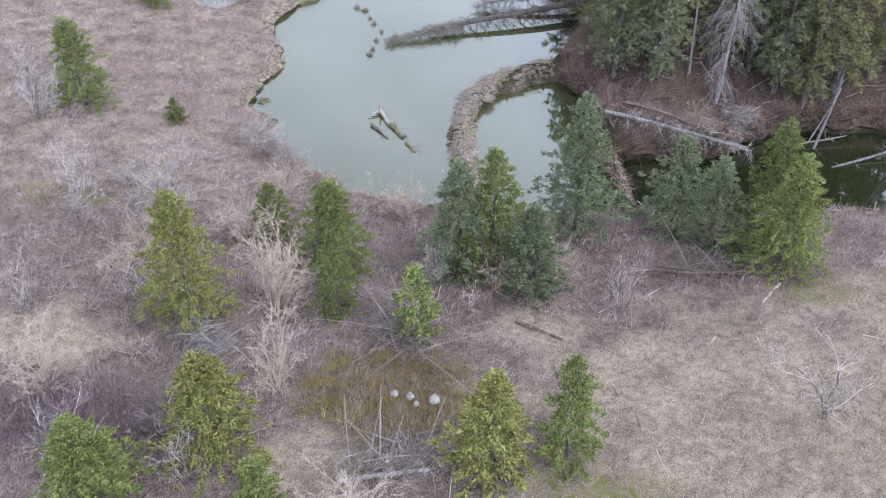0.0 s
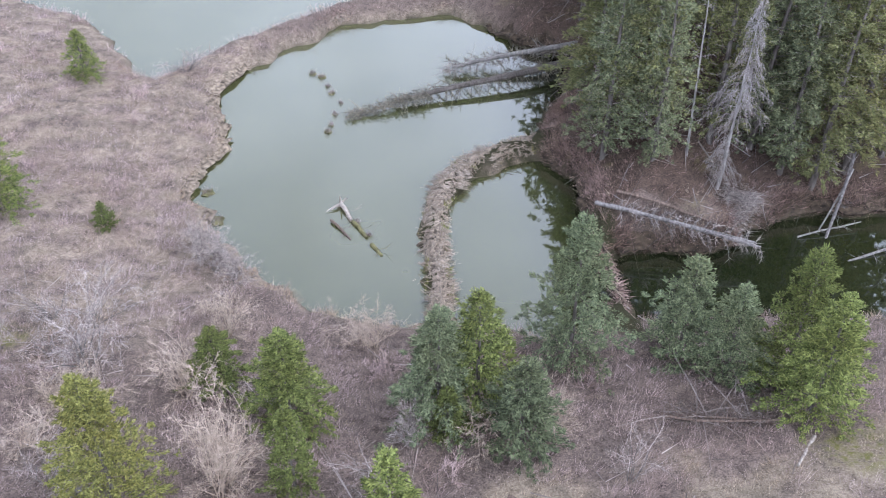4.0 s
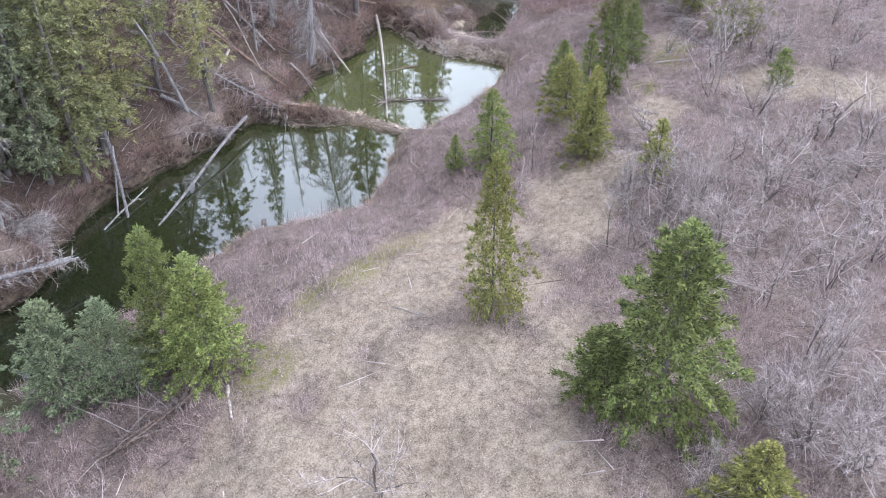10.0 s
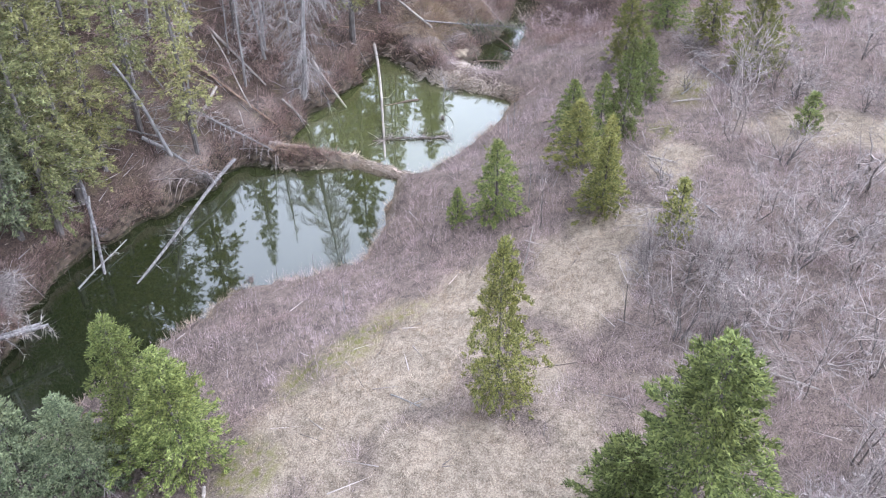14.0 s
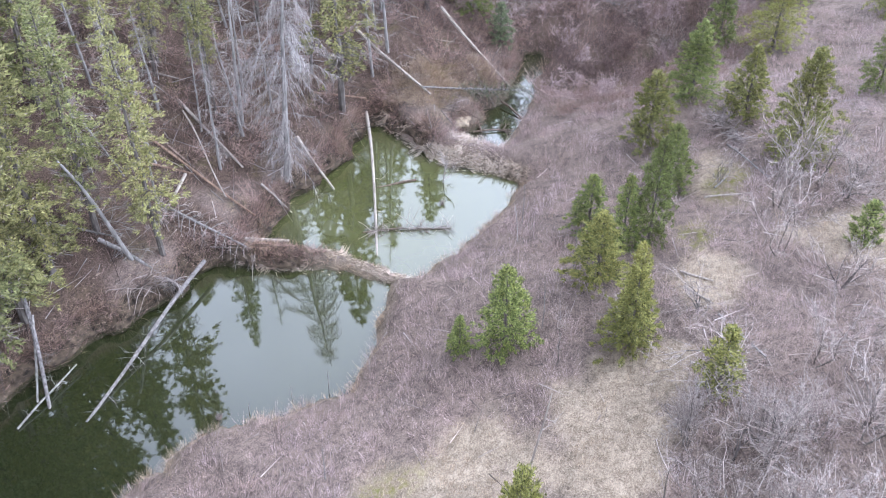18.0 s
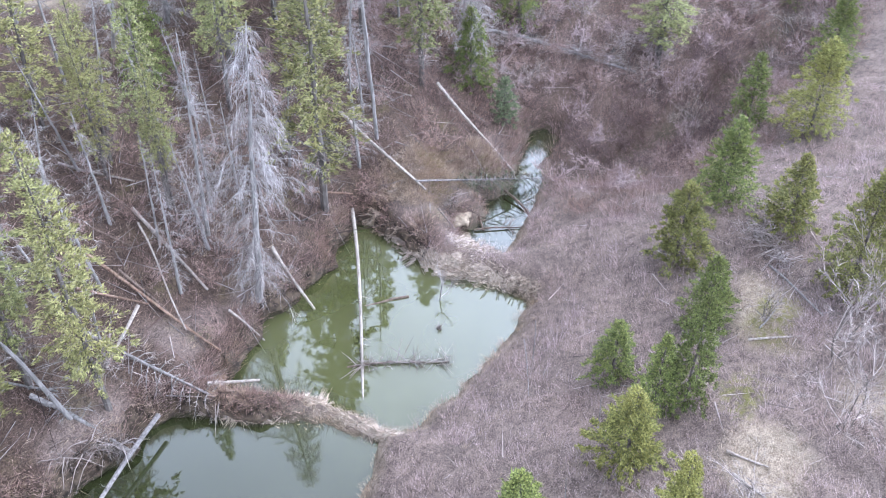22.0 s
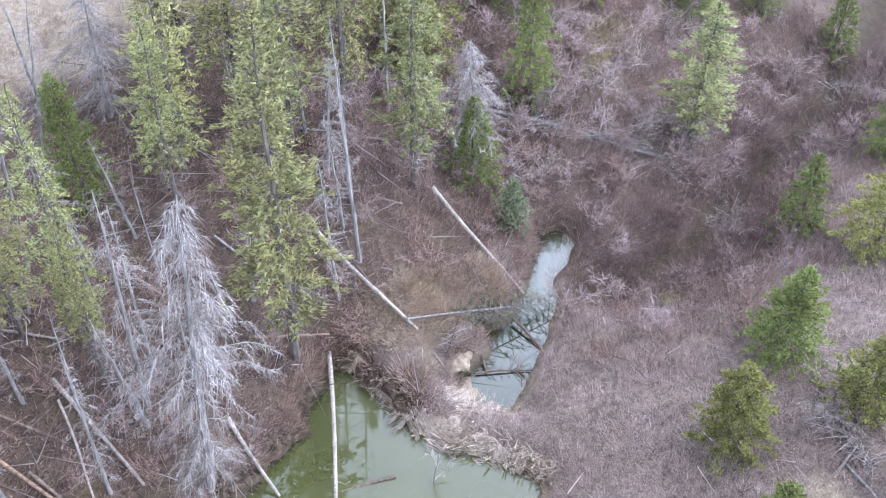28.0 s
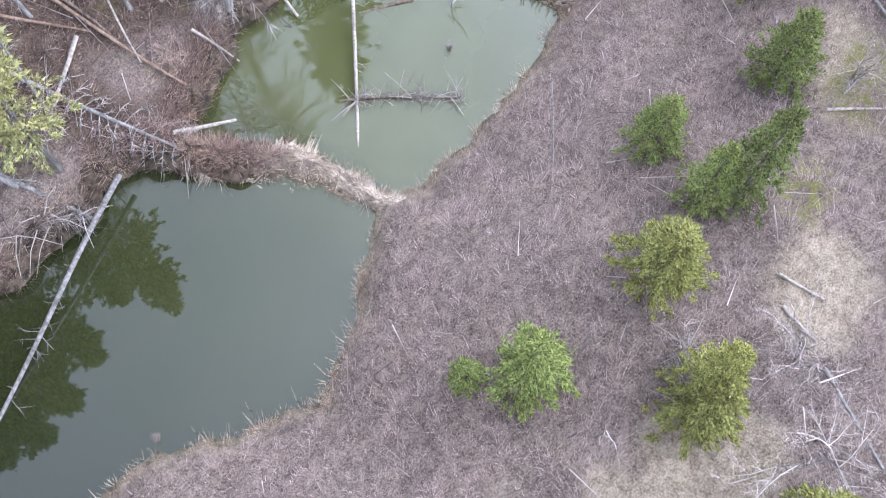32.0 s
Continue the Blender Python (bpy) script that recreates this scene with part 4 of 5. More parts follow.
# ---- leafless shrubs ----
GREYS = [bare_shrub_meshes(300 + i, 2.4, 1.1, s, GREYTWIG, GREYSTEM, 1.2) for i, s in enumerate((5, 6, 4))]
TANS = [bare_shrub_meshes(310 + i, 2.4, 1.4, 9, TANTWIG, TANTWIG, 2.4) for i in range(2)]
ALDER = [bare_shrub_meshes(325 + i, 2.8, 1.3, s, GREYTWIG, STEM, 3.0, 0.7) for i, s in enumerate((2, 3))]
PALEBUSH = [bare_shrub_meshes(327 + i, 2.4, 1.2, 7, PALETWIG, GREYSTEM, 2.0) for i in range(2)]
SINGLE = [bare_shrub_meshes(320 + i, 3.2, 1.0, s, GREYTWIG, STEM, 0.9) for i, s in enumerate((1, 2))]
SHRUBS = [(-10.3, 25.1, 1.5, 1.09, "g"), (-4.7, 18.7, 3.0, 0.96, "t"), (-4.2, 15.7, 2.3, 0.87, "t"), (-6.3, 27.9, 1.1, 0.94, "g"), (-5.6, 27.3, 1.0, 0.9, "g"), (-6.9, 28.6, 1.0, 0.9, "g"), (-0.2, 20.6, 1.3, 0.5, "g"), (8.8, 14.2, 3.0, 1.25, "g"), (-5.7, 12.5, 2.1, 0.6, "g"), (-11.1, 18.1, 2.2, 0.83, "g"), (-15.3, 30.2, 2.4, 1.16, "g"),
          (19.2, 14.2, 2.5, 0.5, "s"), (29.4, 15.4, 3.4, 1.3, "a"), (23.3, 11.4, 2.8, 1.4, "a"), (18.9, 9.5, 2.9, 1.4, "a"), (17.5, 7.9, 3.1, 1.3, "a"), (19.5, 13.6, 2.7, 1.0, "a"), (25.2, 13.1, 2.2, 1.25, "a"), (22.2, 9.8, 2.0, 1.1, "a"),
          (27.8, 11.2, 2.5, 1.1, "s"), (28.2, 10.8, 2.0, 1.2, "s"), (14.7, 8.1, 2.1, 0.9, "w"), (14.6, 7.1, 2.4, 1.1, "w"), (14.4, 6.1, 2.4, 1.1, "w"), (12.6, 8.3, 1.4, 0.65, "w"), (32.1, 16.4, 4.1, 1.4, "a"), (33.6, 15.6, 3.4, 1.3, "a"), (16.3, 7.5, 2.8, 1.0, "w"), (22.2, 13.3, 2.2, 0.75, "w"), (21.5, 12.8, 2.5, 0.8, "w"), (21.3, 14.6, 2.4, 0.55, "w"), (21.7, 15.0, 1.4, 0.65, "w"),
          (20.6, 11.6, 2.3, 1.2, "w"), (24.3, 9.9, 2.4, 1.2, "a"), (26.1, 11.8, 2.2, 1.2, "a"), (20.4, 8.4, 2.6, 1.2, "a"), (16.4, 6.0, 2.4, 1.1, "w"), (-8.8, 22.9, 2.6, 1.4, "w"), (-14.5, 28.7, 2.2, 1.1, "w"), (-11.3, 22.9, 2.4, 1.0, "w"), (-0.3, 20.2, 1.6, 0.6, "w"), (-6.3, 28.6, 1.3, 0.9, "w"), (-5.6, 27.9, 1.1, 0.8, "w"), (-7.0, 29.3, 1.2, 0.8, "w")]
SHRUBS_EAST = [(15.4, 8.4, 1.2, 1.02, "g"), (29.3, 11.1, 1.7, 1.5, "s"), (11.9, 8.5, 1.8, 0.62, "g"), (14.7, 6.2, 1.5, 0.99, "g"), (23.9, 8.4, 1.6, 1.06, "g"), (22.3, 18.6, 3.0, 0.5, "s"), (22.9, 12.2, 1.7, 0.88, "g"), (19.6, 12.0, 2.4, 0.87, "g"), (20.5, 10.5, 1.9, 0.88, "g"),
               (32.6, 18.5, 1.7, 0.8, "g"), (36.3, 20.2, 1.2, 1.06, "g"), (56.6, 27.9, 1.6, 1.4, "g"), (56.7, 25.6, 1.9, 1.5, "g"), (45.0, 25.8, 1.8, 1.07, "g")]
n = 0
for group in (SHRUBS, SHRUBS_EAST):
    for x, y, h, r, k in group:
        n += 1
        me, h0, r0, lab = {"g": (pick(GREYS, n), 2.4, 1.3, "leafless grey shrub with forking stems"), "t": (pick(TANS, n), 2.4, 1.3, "leafless pale tan bush with dense twigs"), "s": (pick(SINGLE, n), 3.2, 1.2, "bare grey tree with crooked branches in dry grass"),
                           "a": (pick(ALDER, n), 2.8, 1.3, "bare alder with dark stems and a haze of pale twigs"), "w": (pick(PALEBUSH, n), 2.4, 1.3, "leafless silver-grey bush with dense pale twigs")}[k]
        place("bare_shrub", me, x, y, max(r / r0, 0.5), h / h0, rng.uniform(0, 360), lab, "shrub", "leafless shrubs")
def scatter(count, gap, box, ok, act):
    """Plants strewn over a stretch of ground with a least distance between them."""
    spots, tries = [], 0
    while len(spots) < count and tries < count * 30:
        tries += 1
        x, y = rng.uniform(box[0], box[1]), rng.uniform(box[2], box[3])
        if not ok(x, y) or (spots and min((x - a) ** 2 + (y - b) ** 2 for a, b in spots) < gap * gap):
            continue
        spots.append((x, y))
        act(x, y, tries)


def clear(x, y):
    return ellipses(np.array([x]), np.array([y]), CLEARINGS)[0] < 0.3


def bush_field(name, seed, count, gap, box, ok, kinds, size, tall, label):
    """Bushes that nobody could count, grown together into one thicket."""
    r = np.random.RandomState(seed)
    packs = []
    for meshes in kinds:
        vs, fs, n0 = [], [], 0
        for me in (meshes["branchwork"], meshes["twig_mass"]):
            me.calc_loop_triangles()
            v, f = np.empty(len(me.vertices) * 3, np.float32), np.empty(len(me.loop_triangles) * 3, np.int32)
            me.vertices.foreach_get("co", v)
            me.loop_triangles.foreach_get("vertices", f)
            vs.append(v.reshape(-1, 3))
            fs.append(f.reshape(-1, 3) + n0)
            n0 += len(me.vertices)
        packs.append((np.concatenate(vs), np.concatenate(fs), meshes["twig_mass"].materials[0]))
    spots, tries, co, faces, n0 = [], 0, [], [], 0
    while len(spots) < count and tries < count * 30:
        tries += 1
        x, y = r.uniform(box[0], box[1]), r.uniform(box[2], box[3])
        if not ok(x, y) or (spots and min((x - a) ** 2 + (y - b) ** 2 for a, b in spots) < gap * gap):
            continue
        spots.append((x, y))
        v, f, _ = packs[tries % len(packs)]
        a, sx, sz = r.uniform(0, 6.283), r.uniform(*size), r.uniform(*tall)
        co.append(np.stack([x + sx * (v[:, 0] * math.cos(a) - v[:, 1] * math.sin(a)), y + sx * (v[:, 0] * math.sin(a) + v[:, 1] * math.cos(a)), at(x, y) + sz * v[:, 2]], 1))
        faces.append(f + n0)
        n0 += len(v)
    me = fast_mesh(name, np.concatenate(co), np.concatenate(faces))
    me.materials.append(packs[0][2])
    return tagged(new(name, me), label, "vegetation", kind="stuff")


RUSSET = [bare_shrub_meshes(330 + i, 1.6, 1.0, 5, RUST, RUST, 1.25) for i in range(2)]
PURPLE = [bare_shrub_meshes(340 + i, 1.4, 0.9, 5, HEATHER, HEATHER, 1.25) for i in range(2)]
scatter(80, 1.2, (16, 42, -1, 16.5), lambda x, y: clear(x, y) and not (y > 13.5 and x < 20) and not (x < 17.5 and y > 9),
        lambda x, y, i: place("bare_shrub", pick(GREYS, i), x, y, rng.uniform(0.8, 1.2), rng.uniform(0.5, 0.95), rng.uniform(0, 360), "leafless grey shrub in the thicket", "shrub", "leafless shrubs"))
scatter(40, 1.3, (-17, 5, 11, 25), lambda x, y: clear(x, y) and math.hypot(x + 1.4, y - 15.4) > 2.6,
        lambda x, y, i: place("bare_shrub", pick((GREYS, PURPLE, TANS)[i % 3], i), x, y, rng.uniform(0.5, 0.9), rng.uniform(0.4, 0.75), rng.uniform(0, 360), "low leafless shrub in the brush", "shrub", "leafless shrubs"))
def beyond_tan(x, y):
    return ellipses(np.array([x]), np.array([y]), TAN_PATCHES)[0] < 0.2


bush_field("slope_bushes", 46, 70, 1.1, (21, 46, 32, 41), lambda x, y: 0.6 < lookup(gd, x, y) and lookup(gnorth, x, y) > 0.8 and beyond_tan(x, y), RUSSET, (0.6, 1.1), (0.5, 1.0), "reddish-brown leafless bushes on the slope")
bush_field("ravine_bushes", 47, 105, 1.0, (38, 60, 23, 39), lambda x, y: 0.4 < lookup(gd, x, y) and beyond_tan(x, y), PURPLE, (0.7, 1.3), (0.7, 1.2), "purplish-brown leafless bushes along the ravine")
DUSKY = [bare_shrub_meshes(345 + i, 1.4, 1.0, 5, DARKTWIG, DARKTWIG, 1.3) for i in range(2)]
bush_field("gully_bushes", 51, 70, 0.6, (41, 62, 24, 32), lambda x, y: float(line_distance(np.array([x]), np.array([y]), CREEK, False)[0]) < 2.4, DUSKY, (0.7, 1.2), (0.6, 1.1), "dark leafless bushes along the gully of the stream")
bush_field("ravine_bushes", 48, 35, 1.5, (38, 62, 23, 39), lambda x, y: 0.4 < lookup(gd, x, y) and beyond_tan(x, y), RUSSET, (0.7, 1.3), (0.7, 1.2), "reddish-brown leafless bushes along the ravine")
scatter(22, 1.6, (-21, -8.5, 22, 44), lambda x, y: 0.8 < lookup(gd, x, y),
        lambda x, y, i: place("bare_shrub", pick(GREYS if i % 2 else PURPLE, i), x, y, rng.uniform(0.6, 1.0), rng.uniform(0.35, 0.7), rng.uniform(0, 360), "low leafless grey shrub in the meadow", "shrub", "leafless shrubs"))
scatter(16, 1.4, (22, 37, 34.3, 40), lambda x, y: 1.5 < lookup(gd, x, y),
        lambda x, y, i: place("dead_spruce", DEAD[1 + i % 2], x, y, rng.uniform(0.6, 0.9), rng.uniform(0.5, 0.85), rng.uniform(0, 360), "thin standing dead grey trunk with short bare branches", "dead tree", "dead spruces", (rng.normal() * 6, rng.normal() * 6)))
scatter(16, 1.8, (40, 58, 24, 38), lambda x, y: 0.6 < lookup(gd, x, y),
        lambda x, y, i: place("bare_shrub", pick(GREYS, i), x, y, rng.uniform(0.8, 1.2), rng.uniform(0.4, 0.7), rng.uniform(0, 360), "leafless grey shrub by the ravine", "shrub", "bushes by the ravine"))


# ---- what nobody could count: twigs, brush and grass ----
def clump_field(name, seed, count, box, keep, stems, height, tilt, width, mat, label, reach=0.25, lean=(0.0, 0.0)):
    """Low growth over a stretch of ground: clumps of thin stems that fan out from many roots."""
    r = np.random.RandomState(seed)
    x, y = r.uniform(box[0], box[1], count), r.uniform(box[2], box[3], count)
    z, d, no = lookup(gz, x, y), lookup(gd, x, y), lookup(gnorth, x, y)
    ok = (r.uniform(size=count) < keep(x, y, d, no)) & (d > 0.05)
    x, y, z = x[ok], y[ok], z[ok]
    n = len(x)
    size = r.uniform(0.6, 1.3, n)
    i = np.repeat(np.arange(n), stems)
    m = len(i)
    ang, out = r.uniform(0, 6.283, m), np.sqrt(r.uniform(0, 1, m))
    a = np.stack([x[i] + np.cos(ang) * out * reach * size[i], y[i] + np.sin(ang) * out * reach * size[i], z[i] - 0.04], 1)
    t = out * tilt + r.normal(size=m) * 0.15
    le = r.uniform(height[0], height[1], m) * size[i]
    way = np.stack([np.cos(ang) * np.sin(t) + lean[0], np.sin(ang) * np.sin(t) + lean[1], np.cos(t)], 1)
    b = a + way * le[:, None]
    u = np.stack([-way[:, 1], way[:, 0], np.zeros(m)], 1) + r.normal(size=(m, 3)) * 0.5
    u /= np.linalg.norm(u, axis=1, keepdims=True) + 1e-9
    w = (r.uniform(width[0], width[1], m))[:, None]
    co = np.stack([a - u * w, a + u * w, b], 1).reshape(-1, 3)
    f = np.arange(m * 3).reshape(-1, 3)
    me = fast_mesh(name, co, f)
    me.materials.append(mat)
    return tagged(new(name, me), label, "vegetation", kind="stuff")


def in_thicket(x, y, d, no):
    g = ellipses(x, y, CLEARINGS)
    return np.clip((1 - no) * (1 - 1.1 * g) * (0.6 + 0.55 * waves(x, y, 3.0, 21) + 0.4 * waves(x, y, 0.9, 28)) * smooth(0.1, 0.4, d) * (0.25 + 0.75 * smooth(0.1, 0.35, line_distance(x, y, TRAIL, False))) * off_dams(x, y) * (1 - 0.55 * smooth(38, 42, x) * smooth(22.5, 25, y)), 0, 1)


def in_grass(x, y, d, no):
    g = zones(x, y, d, no)[0]
    return np.clip(g * (0.8 + 0.4 * waves(x, y, 1.7, 22)) + 0.06 * (1 - no), 0, 1)


def on_slope(x, y, d, no):
    return np.clip(no * (1 - 0.9 * ellipses(x, y, TAN_PATCHES)) * (0.55 + 0.5 * waves(x, y, 2.5, 23) + 0.35 * waves(x, y, 0.8, 29)), 0, 1)


clump_field("thicket", 31, 29000, (-18, 50, 6, 34), in_thicket, 32, (0.16, 0.46), 1.0, (0.002, 0.0036), HEATHER, "dense low thicket of leafless purplish-grey twigs", 0.24, (0.16, 0.06))
clump_field("thicket", 43, 4600, (-26, -3, 29, 52), in_thicket, 26, (0.15, 0.42), 1.0, (0.004, 0.007), HEATHER, "low leafless brush beyond the pond", 0.3)
clump_field("dark_brush", 44, 5200, (-20, 50, 6, 44), lambda x, y, d, no: in_thicket(x, y, d, no) * smooth(-0.1, 0.5, waves(x, y, 1.9, 31)), 28, (0.15, 0.5), 1.0, (0.003, 0.006), DARKTWIG, "dark brown leafless brush in patches", 0.3)
clump_field("dark_brush", 52, 1500, (-13, -5, 12.5, 16.5), lambda x, y, d, no: ellipses(x, y, [(-9.0, 14.5, 2.6, 0.9, 5), (-11.5, 13.6, 1.6, 0.9, 0)]), 34, (0.25, 0.7), 0.9, (0.003, 0.006), DUSKTWIG, "dark purplish leafless brush by the wet hollow", 0.3)
clump_field("dry_grass", 32, 52000, (-16, 40, 5, 42), in_grass, 38, (0.06, 0.17), 1.3, (0.003, 0.0065), STRAW, "flattened pale straw-coloured dry grass", 0.24, (0.1, -0.1))
clump_field("slope_brush", 33, 20000, (5, 62, 26, 50), on_slope, 28, (0.15, 0.45), 1.1, (0.0036, 0.0065), RUST, "reddish-brown brush and dead stems on the slope", 0.24)
clump_field("slope_grass", 36, 9000, (5, 62, 28, 50), lambda x, y, d, no: np.clip(no * smooth(-0.1, 0.7, waves(x, y, 2.1, 24)), 0, 1), 20, (0.12, 0.32), 1.2, (0.005, 0.010), STRAW, "tufts of dry grass on the slope", 0.2)
clump_field("shore_grass", 37, 26000, (-12, 34, 22, 40), lambda x, y, d, no: (1 - smooth(0.12, 0.4, d)) * (1 - 0.7 * no) * smooth(-0.9, 0.3, waves(x, y, 1.2, 33)) * off_dams(x, y), 26, (0.12, 0.34), 1.0, (0.004, 0.008), SHOREGRASS, "dry tan grass hanging over the water's edge", 0.16)
clump_field("bank_brush", 39, 60000, (5, 42, 26, 38), lambda x, y, d, no: (1 - smooth(0.45, 0.8, d)) * no * (1 - 0.9 * ellipses(x, y, TAN_PATCHES)), 20, (0.15, 0.42), 1.1, (0.004, 0.008), RUST, "brown stems and roots over the edge of the bank", 0.2)
clump_field("bank_grass", 40, 34000, (5, 42, 26, 38), lambda x, y, d, no: (1 - smooth(0.4, 0.8, d)) * no * smooth(0, 0.4, waves(x, y, 1.6, 27)), 20, (0.12, 0.36), 1.1, (0.004, 0.008), SHOREGRASS, "tan dry grass over the edge of the bank", 0.2)
clump_field("sedge", 34, 620, (-3.8, 1.2, 13.4, 17.4), lambda x, y, d, no: (1 - smooth(0.7, 1.1, np.hypot((x + 1.4) / 2.3, (y - 15.4) / 1.9) + 0.2 * waves(x, y, 1.5, 25))), 34, (0.12, 0.38), 0.8, (0.004, 0.008), SEDGE, "olive-yellow sedge round the wet hollow", 0.2)
clump_field("fresh_grass", 35, 4500, (-16, 55, 8, 38), lambda x, y, d, no: ellipses(x, y, FRESH) * 0.6, 20, (0.05, 0.14), 1.0, (0.006, 0.012), MOSSGREEN, "short fresh green grass", 0.2)


clump_field("ravine_brush", 38, 7000, (36, 62, 22, 42), lambda x, y, d, no: np.clip(0.55 + 0.6 * waves(x, y, 2.4, 26), 0, 1), 36, (0.3, 0.8), 1.0, (0.003, 0.006), RUST, "tangled purplish-brown brush in the ravine", 0.3)


def lying_sticks(name, seed, count, box, keep, length, mat, label):
    """Dead sticks lying about."""
    r = np.random.RandomState(seed)
    x, y = r.uniform(box[0], box[1], count), r.uniform(box[2], box[3], count)
    ok = (r.uniform(size=count) < keep(x, y)) & (lookup(gd, x, y) > 0.1)
    x, y = x[ok], y[ok]
    m = len(x)
    ang, le = r.uniform(0, 6.283, m), r.uniform(length[0], length[1], m)
    x1, y1 = x + np.cos(ang) * le, y + np.sin(ang) * le
    a = np.stack([x, y, lookup(gz, x, y) + r.uniform(0.03, 0.25, m)], 1)
    b = np.stack([x1, y1, lookup(gz, x1, y1) + r.uniform(0.03, 0.35, m)], 1)
    ob = new(name, twig_mesh(name, a, b, r.uniform(0.008, 0.022, m), mat, r))
    return tagged(ob, label, "sticks", kind="stuff")


clump_field("mound_grass", 49, 4200, (32.6, 38.6, 29.6, 33.4), lambda x, y, d, no: ellipses(x, y, [(35.4, 31.7, 1.3, 0.8, 0), (33.7, 32.3, 1.3, 0.9, 0), (37.0, 31.3, 0.9, 0.6, 0), (33.9, 31.2, 0.9, 0.5, 0)]), 24, (0.1, 0.3), 1.1, (0.004, 0.008), SHOREGRASS, "tan grass on the mounds beside the stream", 0.2)
clump_field("moss_patch", 50, 1300, (32.6, 38.6, 29.6, 33.4), lambda x, y, d, no: ellipses(x, y, [(35.4, 32.2, 0.8, 0.5, 0), (34.2, 31.1, 0.8, 0.35, 0), (36.9, 30.9, 0.7, 0.3, 0)]), 22, (0.05, 0.14), 1.0, (0.005, 0.011), MOSSGREEN, "olive moss beside the stream", 0.2)
lying_sticks("fallen_sticks", 41, 1500, (6, 55, 28, 48), lambda x, y: lookup(gnorth, x, y) * 0.9, (0.5, 2.2), DEADTWIG, "pale dead sticks strewn over the slope")
lying_sticks("fallen_sticks", 45, 260, (6, 45, 30, 46), lambda x, y: lookup(gnorth, x, y), (1.0, 3.2), DARKTWIG, "dark fallen stems on the slope")
lying_sticks("fallen_sticks", 42, 1000, (-14, 42, 5, 27), lambda x, y: 0.6 * (1 - lookup(gnorth, x, y)), (0.3, 1.2), GREYTWIG, "grey dead sticks strewn in grass and brush")


# ---- fallen logs ----
def lying(x0, y0, x1, y1, r, mat, label, lift0=0.05, lift1=0.05, z0=None, z1=None, **more):
    a = (x0, y0, (at(x0, y0) if z0 is None else z0) + lift0)
    b = (x1, y1, (at(x1, y1) if z1 is None else z1) + lift1)
    return log_thing(a, b, r, r * 0.6, mat, label, seed=int(abs(x0 * 31 + y1 * 17)) % 1000, **more)


def combed_log(a, b, r0, r1, mat, twigmat, label, boughs, reach, up, sink, seed, upto=1.0, since=0.12):
    """A fallen conifer that still has its boughs, ranged along both sides of the trunk."""
    root = log_thing(a, b, r0, r1, mat, label, name="fallen_tree", seed=seed)
    r = np.random.RandomState(seed + 1)
    a, b = np.array(a, float), np.array(b, float)
    t = (b - a) / np.linalg.norm(b - a)
    side = np.cross(t, (0, 0, 1.0))
    side /= np.linalg.norm(side)
    ta, tb = [], []
    for q in range(boughs):
        u = since + (1 - since) * upto * (q + r.rand()) / boughs
        o = (b - a) * u
        v = side * (1 if q % 2 else -1) + t * r.uniform(0.1, 0.7) + np.array([0, 0, up + r.normal() * 0.25])
        v /= np.linalg.norm(v)
        le = reach * r.uniform(0.6, 1.15)
        p = [o, o + v * le * 0.4, o + v * le * 0.75 - np.array([0, 0, 0.12 * sink * le]), o + v * le - np.array([0, 0, 0.45 * sink * le])]
        s = Soup()
        s.tube(p, 0.016, 0.005, 4)
        part("bough", s.mesh("bough", mat), None, root)
        m = 16
        w = r.uniform(0.25, 1.0, m)
        base = np.stack([np.interp(w, (0, 0.4, 0.75, 1), [c[k] for c in p]) for k in range(3)], 1)
        ta.append(base)
        tb.append(base + (v[None] * 0.6 + r.normal(size=(m, 3)) * 0.6 - np.array([0, 0, 0.35 * sink])) * r.uniform(0.1, 0.32, m)[:, None])
    ta, tb = np.concatenate(ta), np.concatenate(tb)
    part("twig_mass", twig_mesh("twig_mass", ta, tb, np.full(len(ta), 0.009), twigmat, r), None, root)["kind"] = "stuff"
    return root


LICHEN = plant_material("lichen_branches", (0.10, 0.095, 0.07), (0.40, 0.375, 0.31))
combed_log((7.3, 41.4, 0.35), (-0.6, 38.7, 0.02), 0.26, 0.12, BARK, LICHEN, "fallen grey spruce lying in the pond with its dead boughs on", 84, 0.85, 0.0, 1.0, 501)
combed_log((7.3, 42.4, 0.55), (1.8, 41.3, 0.1), 0.2, 0.1, SILVER, LICHEN, "fallen barkless spruce lying in the pond with bare boughs", 46, 0.8, 0.25, 0.6, 502)
log_thing((-2.6, 31.9, -0.08), (-2.2, 31.0, -0.16), 0.11, 0.09, PALE, "broken pale root end of a sunken log", 3, roots=True)
log_thing((-2.15, 30.95, -0.15), (-1.65, 30.05, -0.2), 0.10, 0.09, MOSSY, "mossy half-sunk log in the pond", 5)
log_thing((-1.5, 29.7, -0.17), (-1.15, 29.1, -0.22), 0.10, 0.08, MOSSY, "mossy half-sunk log in the pond", 2)
log_thing((-2.9, 31.0, -0.12), (-2.2, 30.0, -0.2), 0.07, 0.05, BROWN, "dark half-sunk log in the pond", 3)
combed_log((6.1, 30.8, 0.52), (11.35, 28.9, -0.1), 0.11, 0.08, GREYLOG, GREYTWIG, "long weathered grey log across the bank with curved bare boughs", 34, 0.7, 0.5, 1.0, 503)
